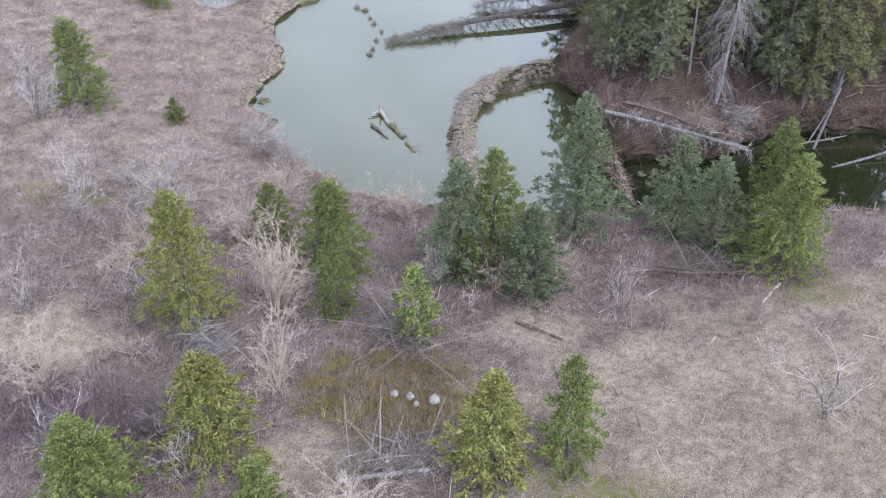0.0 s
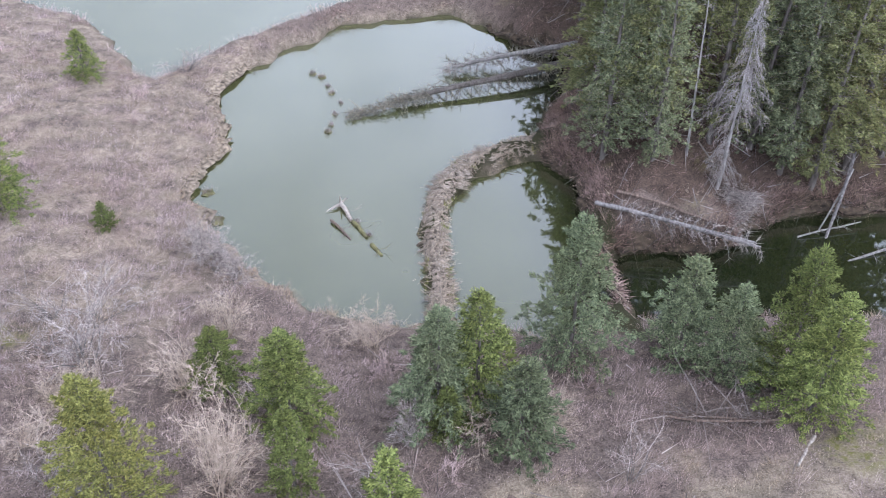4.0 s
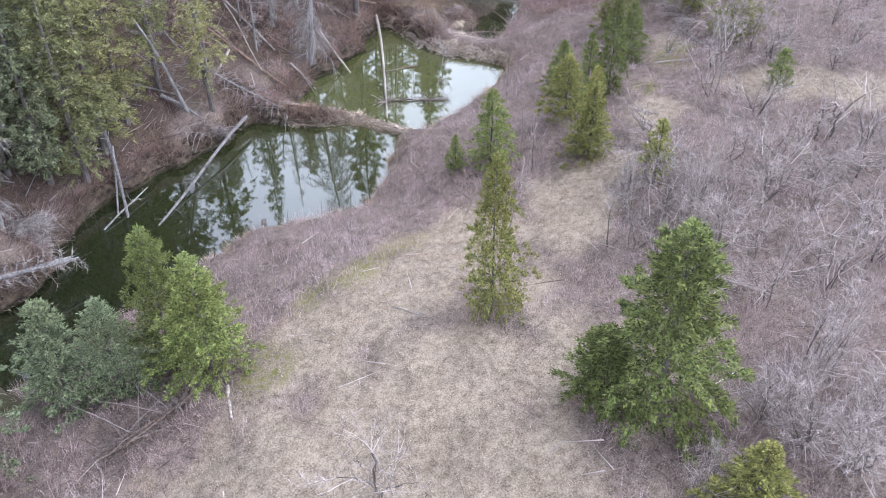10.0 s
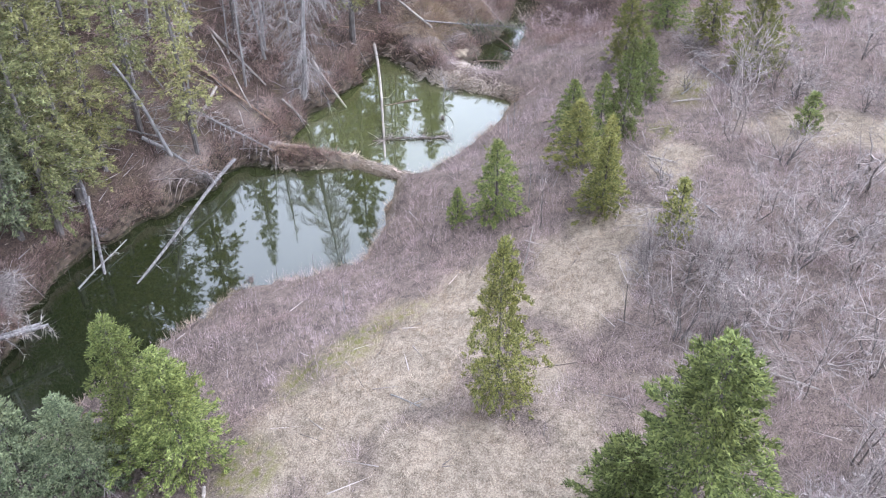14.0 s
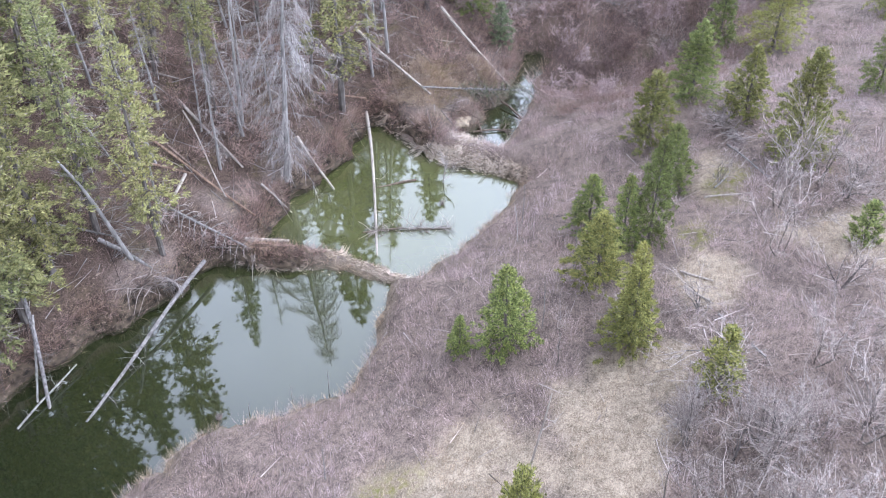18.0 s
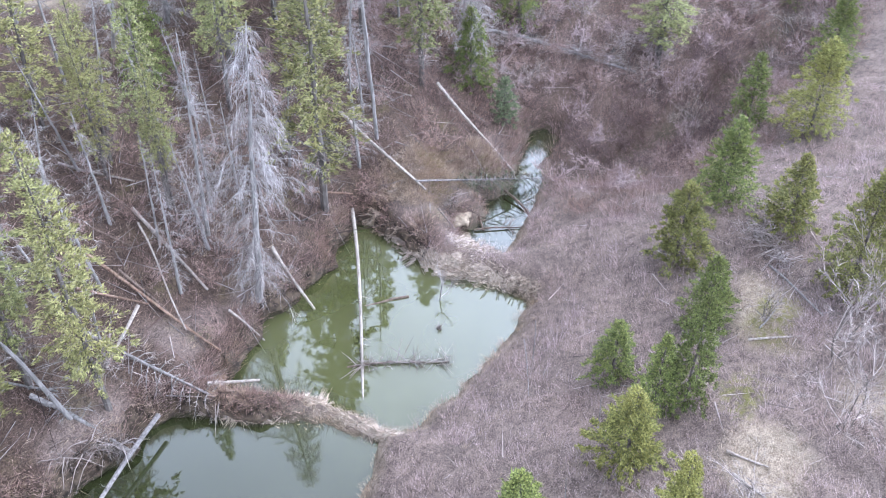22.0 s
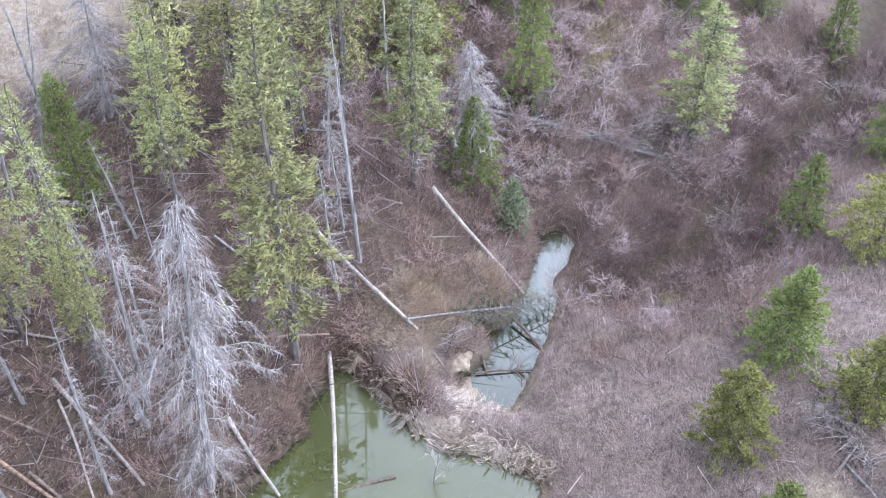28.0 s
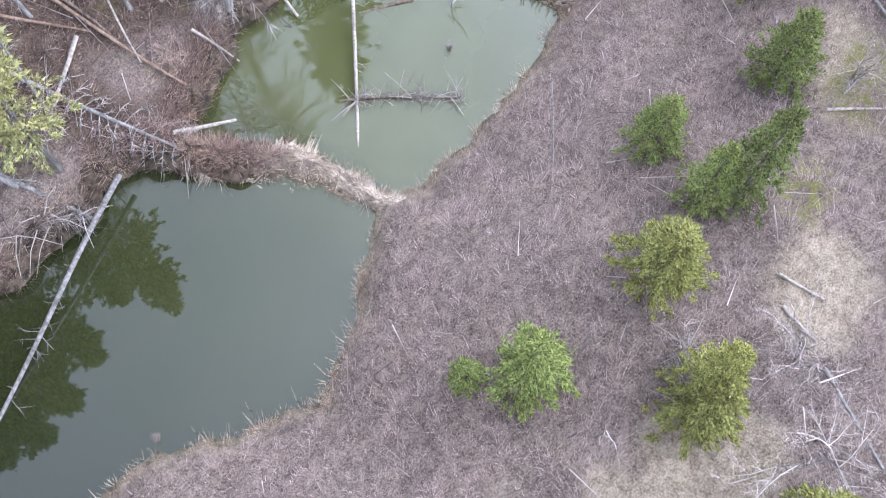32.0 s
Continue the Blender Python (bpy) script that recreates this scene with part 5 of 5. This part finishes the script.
combed_log((6.6, 30.65, 0.5), (11.2, 29.1, -0.05), 0.10, 0.07, GREYLOG, GREYTWIG, "long grey barkless log across the bank with bare boughs", 24, 0.6, 0.5, 1.0, 504)
log_thing((6.9, 31.2, 0.68), (10.6, 29.9, -0.05), 0.09, 0.06, BROWN, "thin dark log beside the long logs on the bank", 8)
combed_log((21.0, 33.9, 1.2), (22.5, 29.9, -0.7), 0.08, 0.04, SILVER, GREYTWIG, "fallen thin tree with hanging grey boughs at the dam", 36, 0.75, 0.1, 1.3, 505)
log_thing((18.1, 32.9, 4.4), (19.2, 32.3, 0.1), 0.05, 0.11, SILVER, "grey dead trunk leaning over the bank", 22, stublen=0.7)
log_thing((15.8, 32.9, 0.9), (14.2, 30.2, -1.1), 0.10, 0.07, GREYLOG, "grey trunk leaning from the bank into the pond", 6)
log_thing((15.6, 32.3, 0.6), (14.2, 30.8, -1.0), 0.06, 0.04, SILVER, "thin grey trunk leaning into the pond", 4)
log_thing((13.3, 30.4, -0.9), (15.7, 30.9, -0.7), 0.05, 0.03, SILVER, "thin grey branch lying in the pond", 8)
log_thing((20.9, 31.0, -0.35), (14.6, 29.1, -0.97), 0.10, 0.06, GREYLOG, "long grey log reaching from the bank into the pond", 26, stublen=0.45)
lying(18.8, 33.3, 19.75, 30.8, 0.10, SILVER, "grey fallen trunk on the bank", 0.15, 0.35, stubs=16, stublen=0.6)
lying(27.7, 33.2, 27.3, 31.1, 0.09, PALE, "pale log sliding from the bank into the pond", 0.2, 0.02, z1=-1.35)
log_thing((31.6, 33.1, -0.8), (24.8, 26.95, -1.42), 0.10, 0.05, PALE, "long straight pale log half sunk in the pond", 4)
log_thing((26.0, 28.6, -1.36), (28.0, 26.2, -1.32), 0.05, 0.03, BROWN, "dark sunken branch in the pond", 14, stublen=0.5)
log_thing((29.6, 29.0, -1.33), (28.4, 29.9, -1.38), 0.06, 0.05, BROWN, "short dark log floating in the pond")
for x0, y0, x1, y1, mat in ((28.5, 35.5, 28.8, 34.5, PALE), (29.4, 33.8, 30.4, 32.7, BROWN), (30.0, 34.4, 31.9, 33.3, REDLOG), (18.0, 34.6, 19.4, 33.0, SILVER), (31.6, 37.5, 32.4, 34.9, SILVER), (35.5, 36.5, 36.9, 34.4, PALE),
                            (27.6, 38.4, 29.0, 36.2, BROWN), (24.6, 39.2, 26.0, 37.4, PALE), (36.6, 38.6, 38.8, 36.6, SILVER), (17.2, 36.0, 18.6, 34.4, BROWN), (12.0, 35.6, 13.8, 34.0, SILVER), (9.4, 34.8, 10.6, 32.6, PALE)):
    lying(x0, y0, x1, y1, 0.065, mat, "fallen trunk lying among the brush of the slope", 0.12, 0.08, stubs=4)
lying(22.5, 30.8, 23.9, 30.2, 0.09, PALE, "pale log at the end of the dam", 0.05, 0.25, z1=-1.35)
lying(25.1, 36.5, 24.9, 33.2, 0.085, PALE, "fallen pale trunk lying down the slope", 0.28, 0.2, stubs=3)
lying(22.7, 35.8, 23.7, 31.5, 0.07, REDLOG, "long reddish fallen trunk on the slope", 0.28, 0.2, stubs=5)
lying(24.8, 35.9, 23.3, 32.4, 0.05, PALE, "thin pale fallen trunk on the slope", 0.3, 0.25)
lying(22.65, 33.5, 20.75, 32.7, 0.08, PALE, "broken pale log on the slope", 0.35, 0.2)
lying(23.5, 36.3, 24.3, 34.8, 0.05, BROWN, "thin brown fallen trunk on the slope", 0.25, 0.2)
lying(21.8, 35.0, 23.0, 33.5, 0.06, REDLOG, "reddish rotting log on the slope", 0.25, 0.25)
lying(23.1, 34.8, 23.3, 33.1, 0.07, BROWN, "brown fallen trunk on the slope", 0.25, 0.2)
lying(24.85, 32.3, 25.3, 31.4, 0.06, PALE, "pale stick sliding into the pond", 0.25, 0.1, z1=-1.4)
lying(21.5, 37.0, 21.1, 34.7, 0.06, SILVER, "grey fallen trunk under the spruces", 0.25, 0.2, stubs=6)
lying(33.8, 35.4, 33.5, 31.2, 0.10, PALE, "pale barkless log lying down the bank", 0.55, 0.25, stubs=4)
lying(38.0, 34.0, 38.0, 30.2, 0.10, PALE, "pale log lying across the stream", 0.6, 0.15, z1=-1.8)
combed_log((33.5, 31.6, 0.0), (38.3, 29.0, -1.55), 0.05, 0.02, GREYLOG, NEEDLE["b"], "slim green spruce fallen across the stream below the dam", 40, 0.62, 0.05, 0.6, 506, 1.0, 0.3)
lying(33.8, 33.1, 33.8, 31.1, 0.045, SILVER, "thin grey pole lying down the bank", 0.12, 0.1)
log_thing((36.85, 29.9, -1.7), (36.4, 28.5, -1.86), 0.07, 0.05, BROWN, "black wet log lying in the stream", 3)
log_thing((35.5, 30.5, -1.55), (34.5, 29.3, -1.86), 0.07, 0.05, BROWN, "dark wet log at the edge of the pool", 4)
log_thing((34.3, 29.6, -1.84), (35.6, 28.1, -1.86), 0.05, 0.03, BROWN, "sunken dark bough in the pool", 26, stublen=0.5)
lying(42.7, 35.4, 46.9, 29.5, 0.11, SILVER, "fallen silver spruce with its bare branches", 0.4, 0.3, stubs=60, stublen=0.8)
lying(39.5, 26.7, 39.6, 25.3, 0.08, PALE, "short pale log on the bank")
lying(35.1, 19.3, 33.4, 17.2, 0.05, SILVER, "thin grey branch in the brush", stubs=10)
lying(8.7, 20.4, 6.2, 21.0, 0.06, BROWN, "fallen branch with forking twigs", 0.1, 0.15, stubs=30, stublen=0.9)
lying(9.5, 19.8, 8.7, 18.8, 0.07, PALE, "short broken pale log in dry grass")
lying(13.8, 17.7, 13.8, 16.8, 0.03, SILVER, "small grey stick in the grass", stubs=3)
lying(14.6, 9.1, 13.5, 10.0, 0.04, SILVER, "grey branch under the spruce")
lying(18.6, 11.0, 19.0, 9.2, 0.04, PALE, "thin pale stick in the brush", 0.5, 0.3)
lying(27.3, 17.5, 27.3, 16.5, 0.05, PALE, "pale log in dry grass")
lying(26.7, 17.1, 26.4, 16.2, 0.06, PALE, "pale broken log in dry grass", stubs=4)
lying(26.0, 15.8, 24.8, 14.1, 0.06, SILVER, "grey log in dry grass", stubs=5)
lying(31.6, 18.6, 32.4, 17.4, 0.05, PALE, "straight pale log in dry grass")
lying(32.1, 18.5, 33.0, 18.4, 0.04, SILVER, "grey branch in the grass", stubs=4)
lying(25.0, 18.3, 23.6, 17.5, 0.04, SILVER, "small fallen dead tree with bare twigs", 0.3, 0.2, stubs=40, stublen=0.5)
lying(29.2, 24.3, 26.8, 22.7, 0.02, SILVER, "thin pale stick in the thicket", 0.5, 0.5)
log_thing((19.0, 17.4, 1.35), (19.25, 17.15, 4.05), 0.045, 0.02, PALE, "bare pale pole leaning upright in dry grass", 2, name="leaning_pole")
lying(1.9, 18.5, 3.1, 17.7, 0.08, BROWN, "dark brown log in dry grass")
lying(6.2, 20.9, 8.9, 20.3, 0.05, BROWN, "thin fallen branch in the thicket", 0.2, 0.2, stubs=12, stublen=0.5)
lying(-2.4, 12.4, -0.4, 12.7, 0.10, SILVER, "grey fallen trunk on the brush pile", 0.3, 0.3, stubs=8)
lying(-8.4, 19.2, -5.8, 16.7, 0.06, SILVER, "fallen grey spruce with bare branches", 0.5, 0.3, stubs=40, stublen=0.6)


# ---- beaver dams ----
def dam(line, z_of, width, height, label, sticks, seed, along=0, soil=None, reedmat=None, reed=90, moss=0):
    """A long low mound of mud and reeds with sticks laid over it."""
    r = np.random.RandomState(seed)
    path = spline(line, False, 6)
    n = len(path)
    t = np.gradient(path, axis=0)
    t /= np.linalg.norm(t, axis=1, keepdims=True)
    side = np.stack([-t[:, 1], t[:, 0]], 1)
    prof = ((-1.0, -0.9), (-0.85, 0.0), (-0.5, 0.75), (-0.12, 1.0), (0.3, 0.9), (0.7, 0.45), (0.95, -0.1), (1.05, -0.9))
    co = []
    halves = np.interp(np.linspace(0, 1, n), np.linspace(0, 1, len(width)), width)
    for i in range(n):
        half = halves[i]
        s = 0.8 + 0.35 * r.rand()
        for u, v in prof:
            p = path[i] + side[i] * half * u * s
            co.append((p[0], p[1], z_of(path[i]) + height * v * (0.8 + 0.4 * r.rand())))
    k = len(prof)
    f = [(i * k + j, i * k + j + 1, (i + 1) * k + j + 1, (i + 1) * k + j) for i in range(n - 1) for j in range(k - 1)]
    root = thing("beaver_dam", Matrix(), label, "dam")
    me = bpy.data.meshes.new("mound")
    me.from_pydata(co, [], f)
    me.materials.append(soil or DAMSOIL)
    part("mound", me, None, root)
    shapes = []
    for q in range(8):
        s = Soup()
        le = r.uniform(0.35, 0.85)
        s.tube([(-le / 2, 0, 0), (0, r.normal() * 0.04, r.normal() * 0.03), (le / 2, 0, 0)], 0.017, 0.009, 5)
        shapes.append(s.mesh("stick", STICKS))
    for q in range(sticks):
        i = r.randint(0, n)
        u = r.uniform(-0.9, 0.9)
        p = path[i] + side[i] * halves[i] * u
        z = z_of(path[i]) + height * (1.0 - 0.75 * u * u) + 0.03
        ob = part("stick", shapes[q % 8], None, root)
        across = math.degrees(math.atan2(side[i][1], side[i][0]))
        ob.matrix_basis = pose(p[0], p[1], z, 0, (0 if along else -25 * u) + r.normal() * 10, across + along + r.normal() * (30 if along else 70))
    m = n * reed
    i = r.randint(0, n, m)
    u = r.uniform(-1, 1, m)
    tuft = waves(path[i, 0] * 1.0, path[i, 1] + 3 * u, 0.8, seed) + 0.4 * r.rand(m) > 0.0  # bundles with gaps between
    i, u = i[tuft], u[tuft]
    m = len(i)
    p = path[i] + side[i] * (halves[i] * u)[:, None] + r.normal(size=(m, 2)) * 0.05
    zz = np.array([z_of(path[j]) for j in i]) + height * (1 - 0.8 * u * u) - 0.02
    a = np.stack([p[:, 0], p[:, 1], zz], 1)
    bundle = r.normal(size=(n, 6, 2)) * 0.8
    lay = bundle[i // 2 * 2, ((u + 1) * 2.99).astype(int)] + r.normal(size=(m, 2)) * 0.22
    w = np.stack([side[i][:, 0] * u * 0.6 + lay[:, 0], side[i][:, 1] * u * 0.6 + lay[:, 1], np.abs(r.normal(size=m)) * 0.3], 1)
    reeds = part("reeds", twig_mesh("reeds", a, a + w * r.uniform(0.08, 0.22, m)[:, None], np.full(m, 0.009), reedmat or SHOREGRASS, r), None, root)
    reeds["kind"] = "stuff"
    if moss:
        a = a[np.abs(u) > 0.6][: 20 * moss]
        e = waves(a[:, 0], a[:, 1], 1.1, seed + 3) > 0.3
        a = a[e]
        tufts = part("moss_tufts", twig_mesh("moss_tufts", a, a + r.normal(size=a.shape) * 0.07 + np.array([0, 0, 0.1]), np.full(len(a), 0.014), MOSSGREEN, r), None, root, "olive-green moss and sedge")
        tufts["kind"] = "stuff"
    return root


dam([(0.6, 26.0), (0.65, 27.3), (0.6, 29.4), (0.7, 31.4), (1.2, 33.1), (2.2, 34.4), (3.6, 35.2), (5.0, 35.7)], lambda p: -0.35, (0.44, 0.42, 0.40, 0.46, 0.5), 0.46, "curved beaver dam of pale sticks, reeds and mud", 300, 61, reedmat=DAMREED, reed=420, moss=200)
dam([(6.15, 30.6), (6.25, 29.3), (6.25, 27.8), (6.3, 26.6), (6.2, 25.4)], lambda p: -0.62, (0.22, 0.25, 0.25), 0.3, "low brown beaver dam of sticks and mud below the bay", 40, 65, 90, BANKEARTH, RUST, 160)
dam([(4.2, 47.6), (0.2, 47.8), (-2.8, 47.2), (-5.4, 45.2), (-7.8, 42.8), (-9.6, 40.6)], lambda p: -0.15, (0.7, 0.75), 0.4, "long beaver dam overgrown with reddish brush", 200, 62)
dam([(21.9, 31.0), (22.5, 29.9), (23.1, 29.0), (23.9, 28.4), (24.1, 27.3), (24.25, 26.3), (24.4, 25.3)], lambda p: -1.22, (0.25, 0.5, 0.55, 0.32, 0.2, 0.2, 0.2), 0.42, "narrow beaver dam of pale sticks between two ponds", 280, 63, 90, DAMPALE, DAMREED, 330)
dam([(32.2, 32.8), (32.2, 31.2), (32.0, 29.6), (32.2, 28.2), (32.4, 26.8), (32.3, 25.4)], lambda p: -1.42, (0.5, 0.8, 1.1, 1.1, 0.8, 0.5), 0.5, "wide beaver dam of pale sticks and dry reeds", 300, 64, 0, DAMPALE, DAMREED, 420)

# ---- a drowned sapling by the dam ----
place("dead_sapling", bare_shrub_meshes(352, 1.7, 0.5, 1, DEADTWIG, SILVER, 0.8), 30.0, 28.1, 1.0, 1.0, 40, "small bare white sapling standing in the pond", "dead tree", dz=-1.4 - at(30.0, 28.1))

# ---- stones ----
for x, y, r in ((34.1, 30.3, 0.55), (33.4, 29.5, 0.5)):
    bm = bmesh.new()
    bmesh.ops.create_icosphere(bm, subdivisions=3, radius=r)
    for v in bm.verts:
        v.co *= 1 + 0.7 * noise.noise(v.co * 2.2 / r * 0.9 + Vector((x * 9, y * 9, 0)))
        v.co.z *= 0.17
    me = bpy.data.meshes.new("boulder")
    bm.to_mesh(me)
    bm.free()
    me.materials.append(SAND)
    ob = new("boulder", me)
    ob.location = (x, y, at(x, y) - 0.04 * r)
    tagged(ob, "low tan boulder caked with dry mud", "stone", "tan boulders")
for x, y, r in ((-1.3, 15.5, 0.11), (-0.9, 15.4, 0.11), (-0.3, 15.2, 0.14), (-0.75, 15.15, 0.08)):
    bm = bmesh.new()
    bmesh.ops.create_icosphere(bm, subdivisions=3, radius=r)
    for v in bm.verts:
        v.co *= 1 + 0.18 * noise.noise(v.co * 7 + Vector((x * 9, y * 9, 0)))
        v.co.z *= 0.75
    me = bpy.data.meshes.new("stone")
    bm.to_mesh(me)
    bm.free()
    me.materials.append(STONE)
    ob = new("stone", me)
    ob.location = (x, y, at(x, y) + 0.05)
    tagged(ob, "rounded pale stone in the wet hollow", "stone", "pale stones")


# ---- brush on the fallen spruces, tussocks and stubs in the ponds ----
def brush(spine, spread, drop, count, length, mat, label, seed, name="branch_pile", width=0.007):
    """Dead branches and twigs heaped along a line."""
    r = np.random.RandomState(seed)
    path = spline(spine, False, 8)
    m = count
    i = r.randint(0, len(path), m)
    a = path[i] + r.normal(size=(m, 3)) * np.array([spread * 0.4, spread * 0.4, 0.08])
    w = r.normal(size=(m, 3))
    w[:, 2] = w[:, 2] * 0.35 - drop
    w /= np.linalg.norm(w, axis=1, keepdims=True)
    le = r.uniform(length[0], length[1], m)
    root = thing(name, Matrix(), label, "branches")
    tw = part("twig_mass", twig_mesh("twig_mass", a, a + w * le[:, None], np.full(m, width), mat, r), None, root)
    tw["kind"] = "stuff"
    for q in range(12):
        s = Soup()
        o = path[r.randint(0, len(path))]
        v = r.normal(size=3)
        v[2] = abs(v[2]) * 0.3
        v /= np.linalg.norm(v)
        ln = length[1] * r.uniform(1.0, 1.8)
        s.tube([o, o + v * ln * 0.5, o + v * ln - np.array([0, 0, 0.1 + drop * 0.2])], 0.016, 0.005, 4)
        part("branch", s.mesh("branch", mat), None, root)
    return root


brush([(0.6, 39.0, 0.1), (-0.8, 38.5, 0.05), (-2.5, 37.8, -0.1)], 0.35, 0.1, 900, (0.15, 0.5), LICHEN, "tangle of dead lichen-grey boughs on the fallen spruce in the pond", 71, width=0.012)
brush([(6.6, 42.3, 0.3), (3.8, 41.8, 0.2), (1.6, 41.2, 0.0)], 0.35, -0.1, 420, (0.3, 0.9), GREYTWIG, "bare grey boughs of a fallen tree standing in the pond", 72, width=0.01)
brush([(10.9, 30.7, -0.3), (11.6, 31.4, 0.1), (10.6, 31.6, 0.2)], 0.55, 0.1, 1500, (0.3, 0.8), GREYTWIG, "heap of grey dead boughs on the bank", 73)
brush([(-0.6, 16.6, 1.9), (-1.3, 17.4, 1.8), (-1.5, 18.0, 1.7)], 0.6, 0.02, 260, (0.4, 1.3), OLDTWIG, "loose pile of grey sticks in the wet hollow", 74, width=0.009)
brush([(-2.2, 12.6, 2.3), (-1.2, 12.9, 2.35), (-0.2, 13.3, 2.3)], 0.75, 0.02, 520, (0.4, 1.3), OLDTWIG, "loose pile of grey sticks and branches", 175, width=0.009)
brush([(-7.9, 18.6, 1.9), (-6.9, 17.6, 2.0), (-6.0, 16.9, 1.9)], 0.6, 0.15, 1500, (0.3, 0.8), PALETWIG, "fallen grey spruce top with bare twigs", 76, width=0.006)
brush([(8.4, 20.5, 1.35), (7.2, 20.8, 1.1), (6.4, 21.0, 1.0)], 0.4, 0.1, 260, (0.4, 1.1), OLDTWIG, "fallen branch with spreading twigs", 77, width=0.007)
brush([(21.6, 33.4, 0.2), (22.0, 32.2, -0.5), (22.4, 31.2, -0.7)], 0.35, 0.5, 500, (0.3, 0.8), GREYTWIG, "grey roots and boughs hanging over the bank by the dam", 78)
brush([(19.0, 31.4, 0.2), (19.6, 30.9, -0.3), (18.2, 31.6, 0.1)], 0.4, 1.0, 260, (0.3, 0.7), GREYTWIG, "grey roots hanging from the bank into the pond", 79)
brush([(26.2, 28.4, -1.3), (27.1, 27.3, -1.3), (28.0, 26.2, -1.3)], 0.25, -0.05, 220, (0.2, 0.6), GREYTWIG, "drowned branch with twigs above the water", 80)
brush([(23.7, 17.6, 1.9), (24.4, 18.0, 1.9), (25.0, 18.3, 1.8)], 0.3, 0.25, 260, (0.25, 0.55), GREYTWIG, "small fallen dead tree with spreading twigs", 81)
brush([(36.6, 19.9, 1.2), (36.0, 19.4, 1.3), (35.2, 19.0, 1.4)], 0.5, 0.2, 420, (0.3, 0.8), GREYTWIG, "fallen silver tree with bare twigs in the brush", 82)
brush([(43.4, 34.3, 0.9), (45.0, 32.2, 0.2), (46.4, 30.4, -0.3)], 0.6, 0.1, 700, (0.3, 0.9), OLDTWIG, "bare boughs of a fallen silver spruce", 83)
brush([(35.4, 31.0, -0.9), (36.6, 30.2, -1.3), (38.0, 29.6, -1.4)], 0.5, 0.1, 320, (0.25, 0.7), LICHEN, "greenish boughs of a small spruce fallen across the stream", 84)
brush([(33.0, 32.6, -0.3), (33.6, 31.4, -0.6), (34.2, 30.6, -1.0)], 0.5, 0.2, 700, (0.2, 0.7), GREYTWIG, "brush and sticks beside the dam", 85)

brush([(4.2, 47.6, 0.2), (0.2, 47.8, 0.2), (-2.8, 47.2, 0.2), (-5.4, 45.2, 0.2), (-7.8, 42.8, 0.2), (-9.6, 40.6, 0.3)], 0.7, -0.6, 3200, (0.2, 0.6), RUST, "reddish leafless brush growing along the far dam", 86, name="dam_brush")


def tussock(x, y, z, r, mat, label, seed):
    rr = np.random.RandomState(seed)
    bm = bmesh.new()
    bmesh.ops.create_icosphere(bm, subdivisions=2, radius=r)
    for v in bm.verts:
        v.co *= 1 + 0.7 * noise.noise(v.co * 5 / r * 0.3 + Vector((x, y, seed)))
        v.co.z *= 0.38
    root = thing("tussock", pose(x, y, z, 0, 0, rr.uniform(0, 360)), label, "tussock", "tussocks in the water")
    part("mound", bm, mat, root)
    m = 90
    a = rr.normal(size=(m, 3)) * np.array([r * 0.45, r * 0.45, 0.02]) + np.array([0, 0, r * 0.3])
    w = rr.normal(size=(m, 3)) * 0.5 + np.array([0, 0, 0.7])
    part("blade_tuft", twig_mesh("blade_tuft", a, a + w * rr.uniform(0.08, 0.2, m)[:, None], np.full(m, 0.006), OLDTWIG, rr), None, root)["kind"] = "stuff"


for i, (x, y, r) in enumerate(((-4.2, 41.5, 0.22), (-3.8, 41.2, 0.26), (-3.3, 39.8, 0.2), (-3.5, 40.4, 0.14), (-3.1, 38.1, 0.16), (-3.3, 36.8, 0.22), (-3.2, 37.3, 0.15), (-2.9, 39.0, 0.12))):
    tussock(x, y, -0.22, r * 0.75, MOSSY, "small mossy tussock standing in the pond", 90 + i)
for i, (x, y, r) in enumerate(((-7.4, 32.9, 0.3), (-6.8, 31.2, 0.32), (-1.6, 30.2, 0.12), (-2.0, 30.9, 0.13))):
    tussock(x, y, -0.22, r * 0.8, MOSSY, "yellow-green mossy tussock at the water's edge", 100 + i)
tussock(23.35, 31.4, -1.15, 0.36, EARTH, "round brown mud lump at the end of the dam", 112)
tussock(16.9, 26.2, -0.93, 0.09, BROWN, "dark stump in the pond", 110)
tussock(29.0, 27.3, -1.35, 0.07, BROWN, "dark stub in the pond", 111)
for x, y, z, h in ((18.6, 25.0, -0.95, 0.5), (19.4, 24.3, -0.9, 0.8), (28.9, 23.8, -0.3, 1.3), (17.5, 25.6, -0.95, 0.4), (23.5, 19.8, 0.8, 1.8), (26.5, 20.5, 0.6, 1.5), (16.2, 21.4, 0.7, 1.2)):
    s = Soup()
    s.tube([(0, 0, -0.2), (0.05 * h, 0.02, h * 0.5), (0.12 * h, 0.08 * h, h)], 0.016, 0.008, 5)
    root = thing("standing_stick", pose(x, y, z), "thin bare stick standing upright", "stick", "standing sticks")
    part("stalk", s.mesh("stalk", SILVER), None, root)
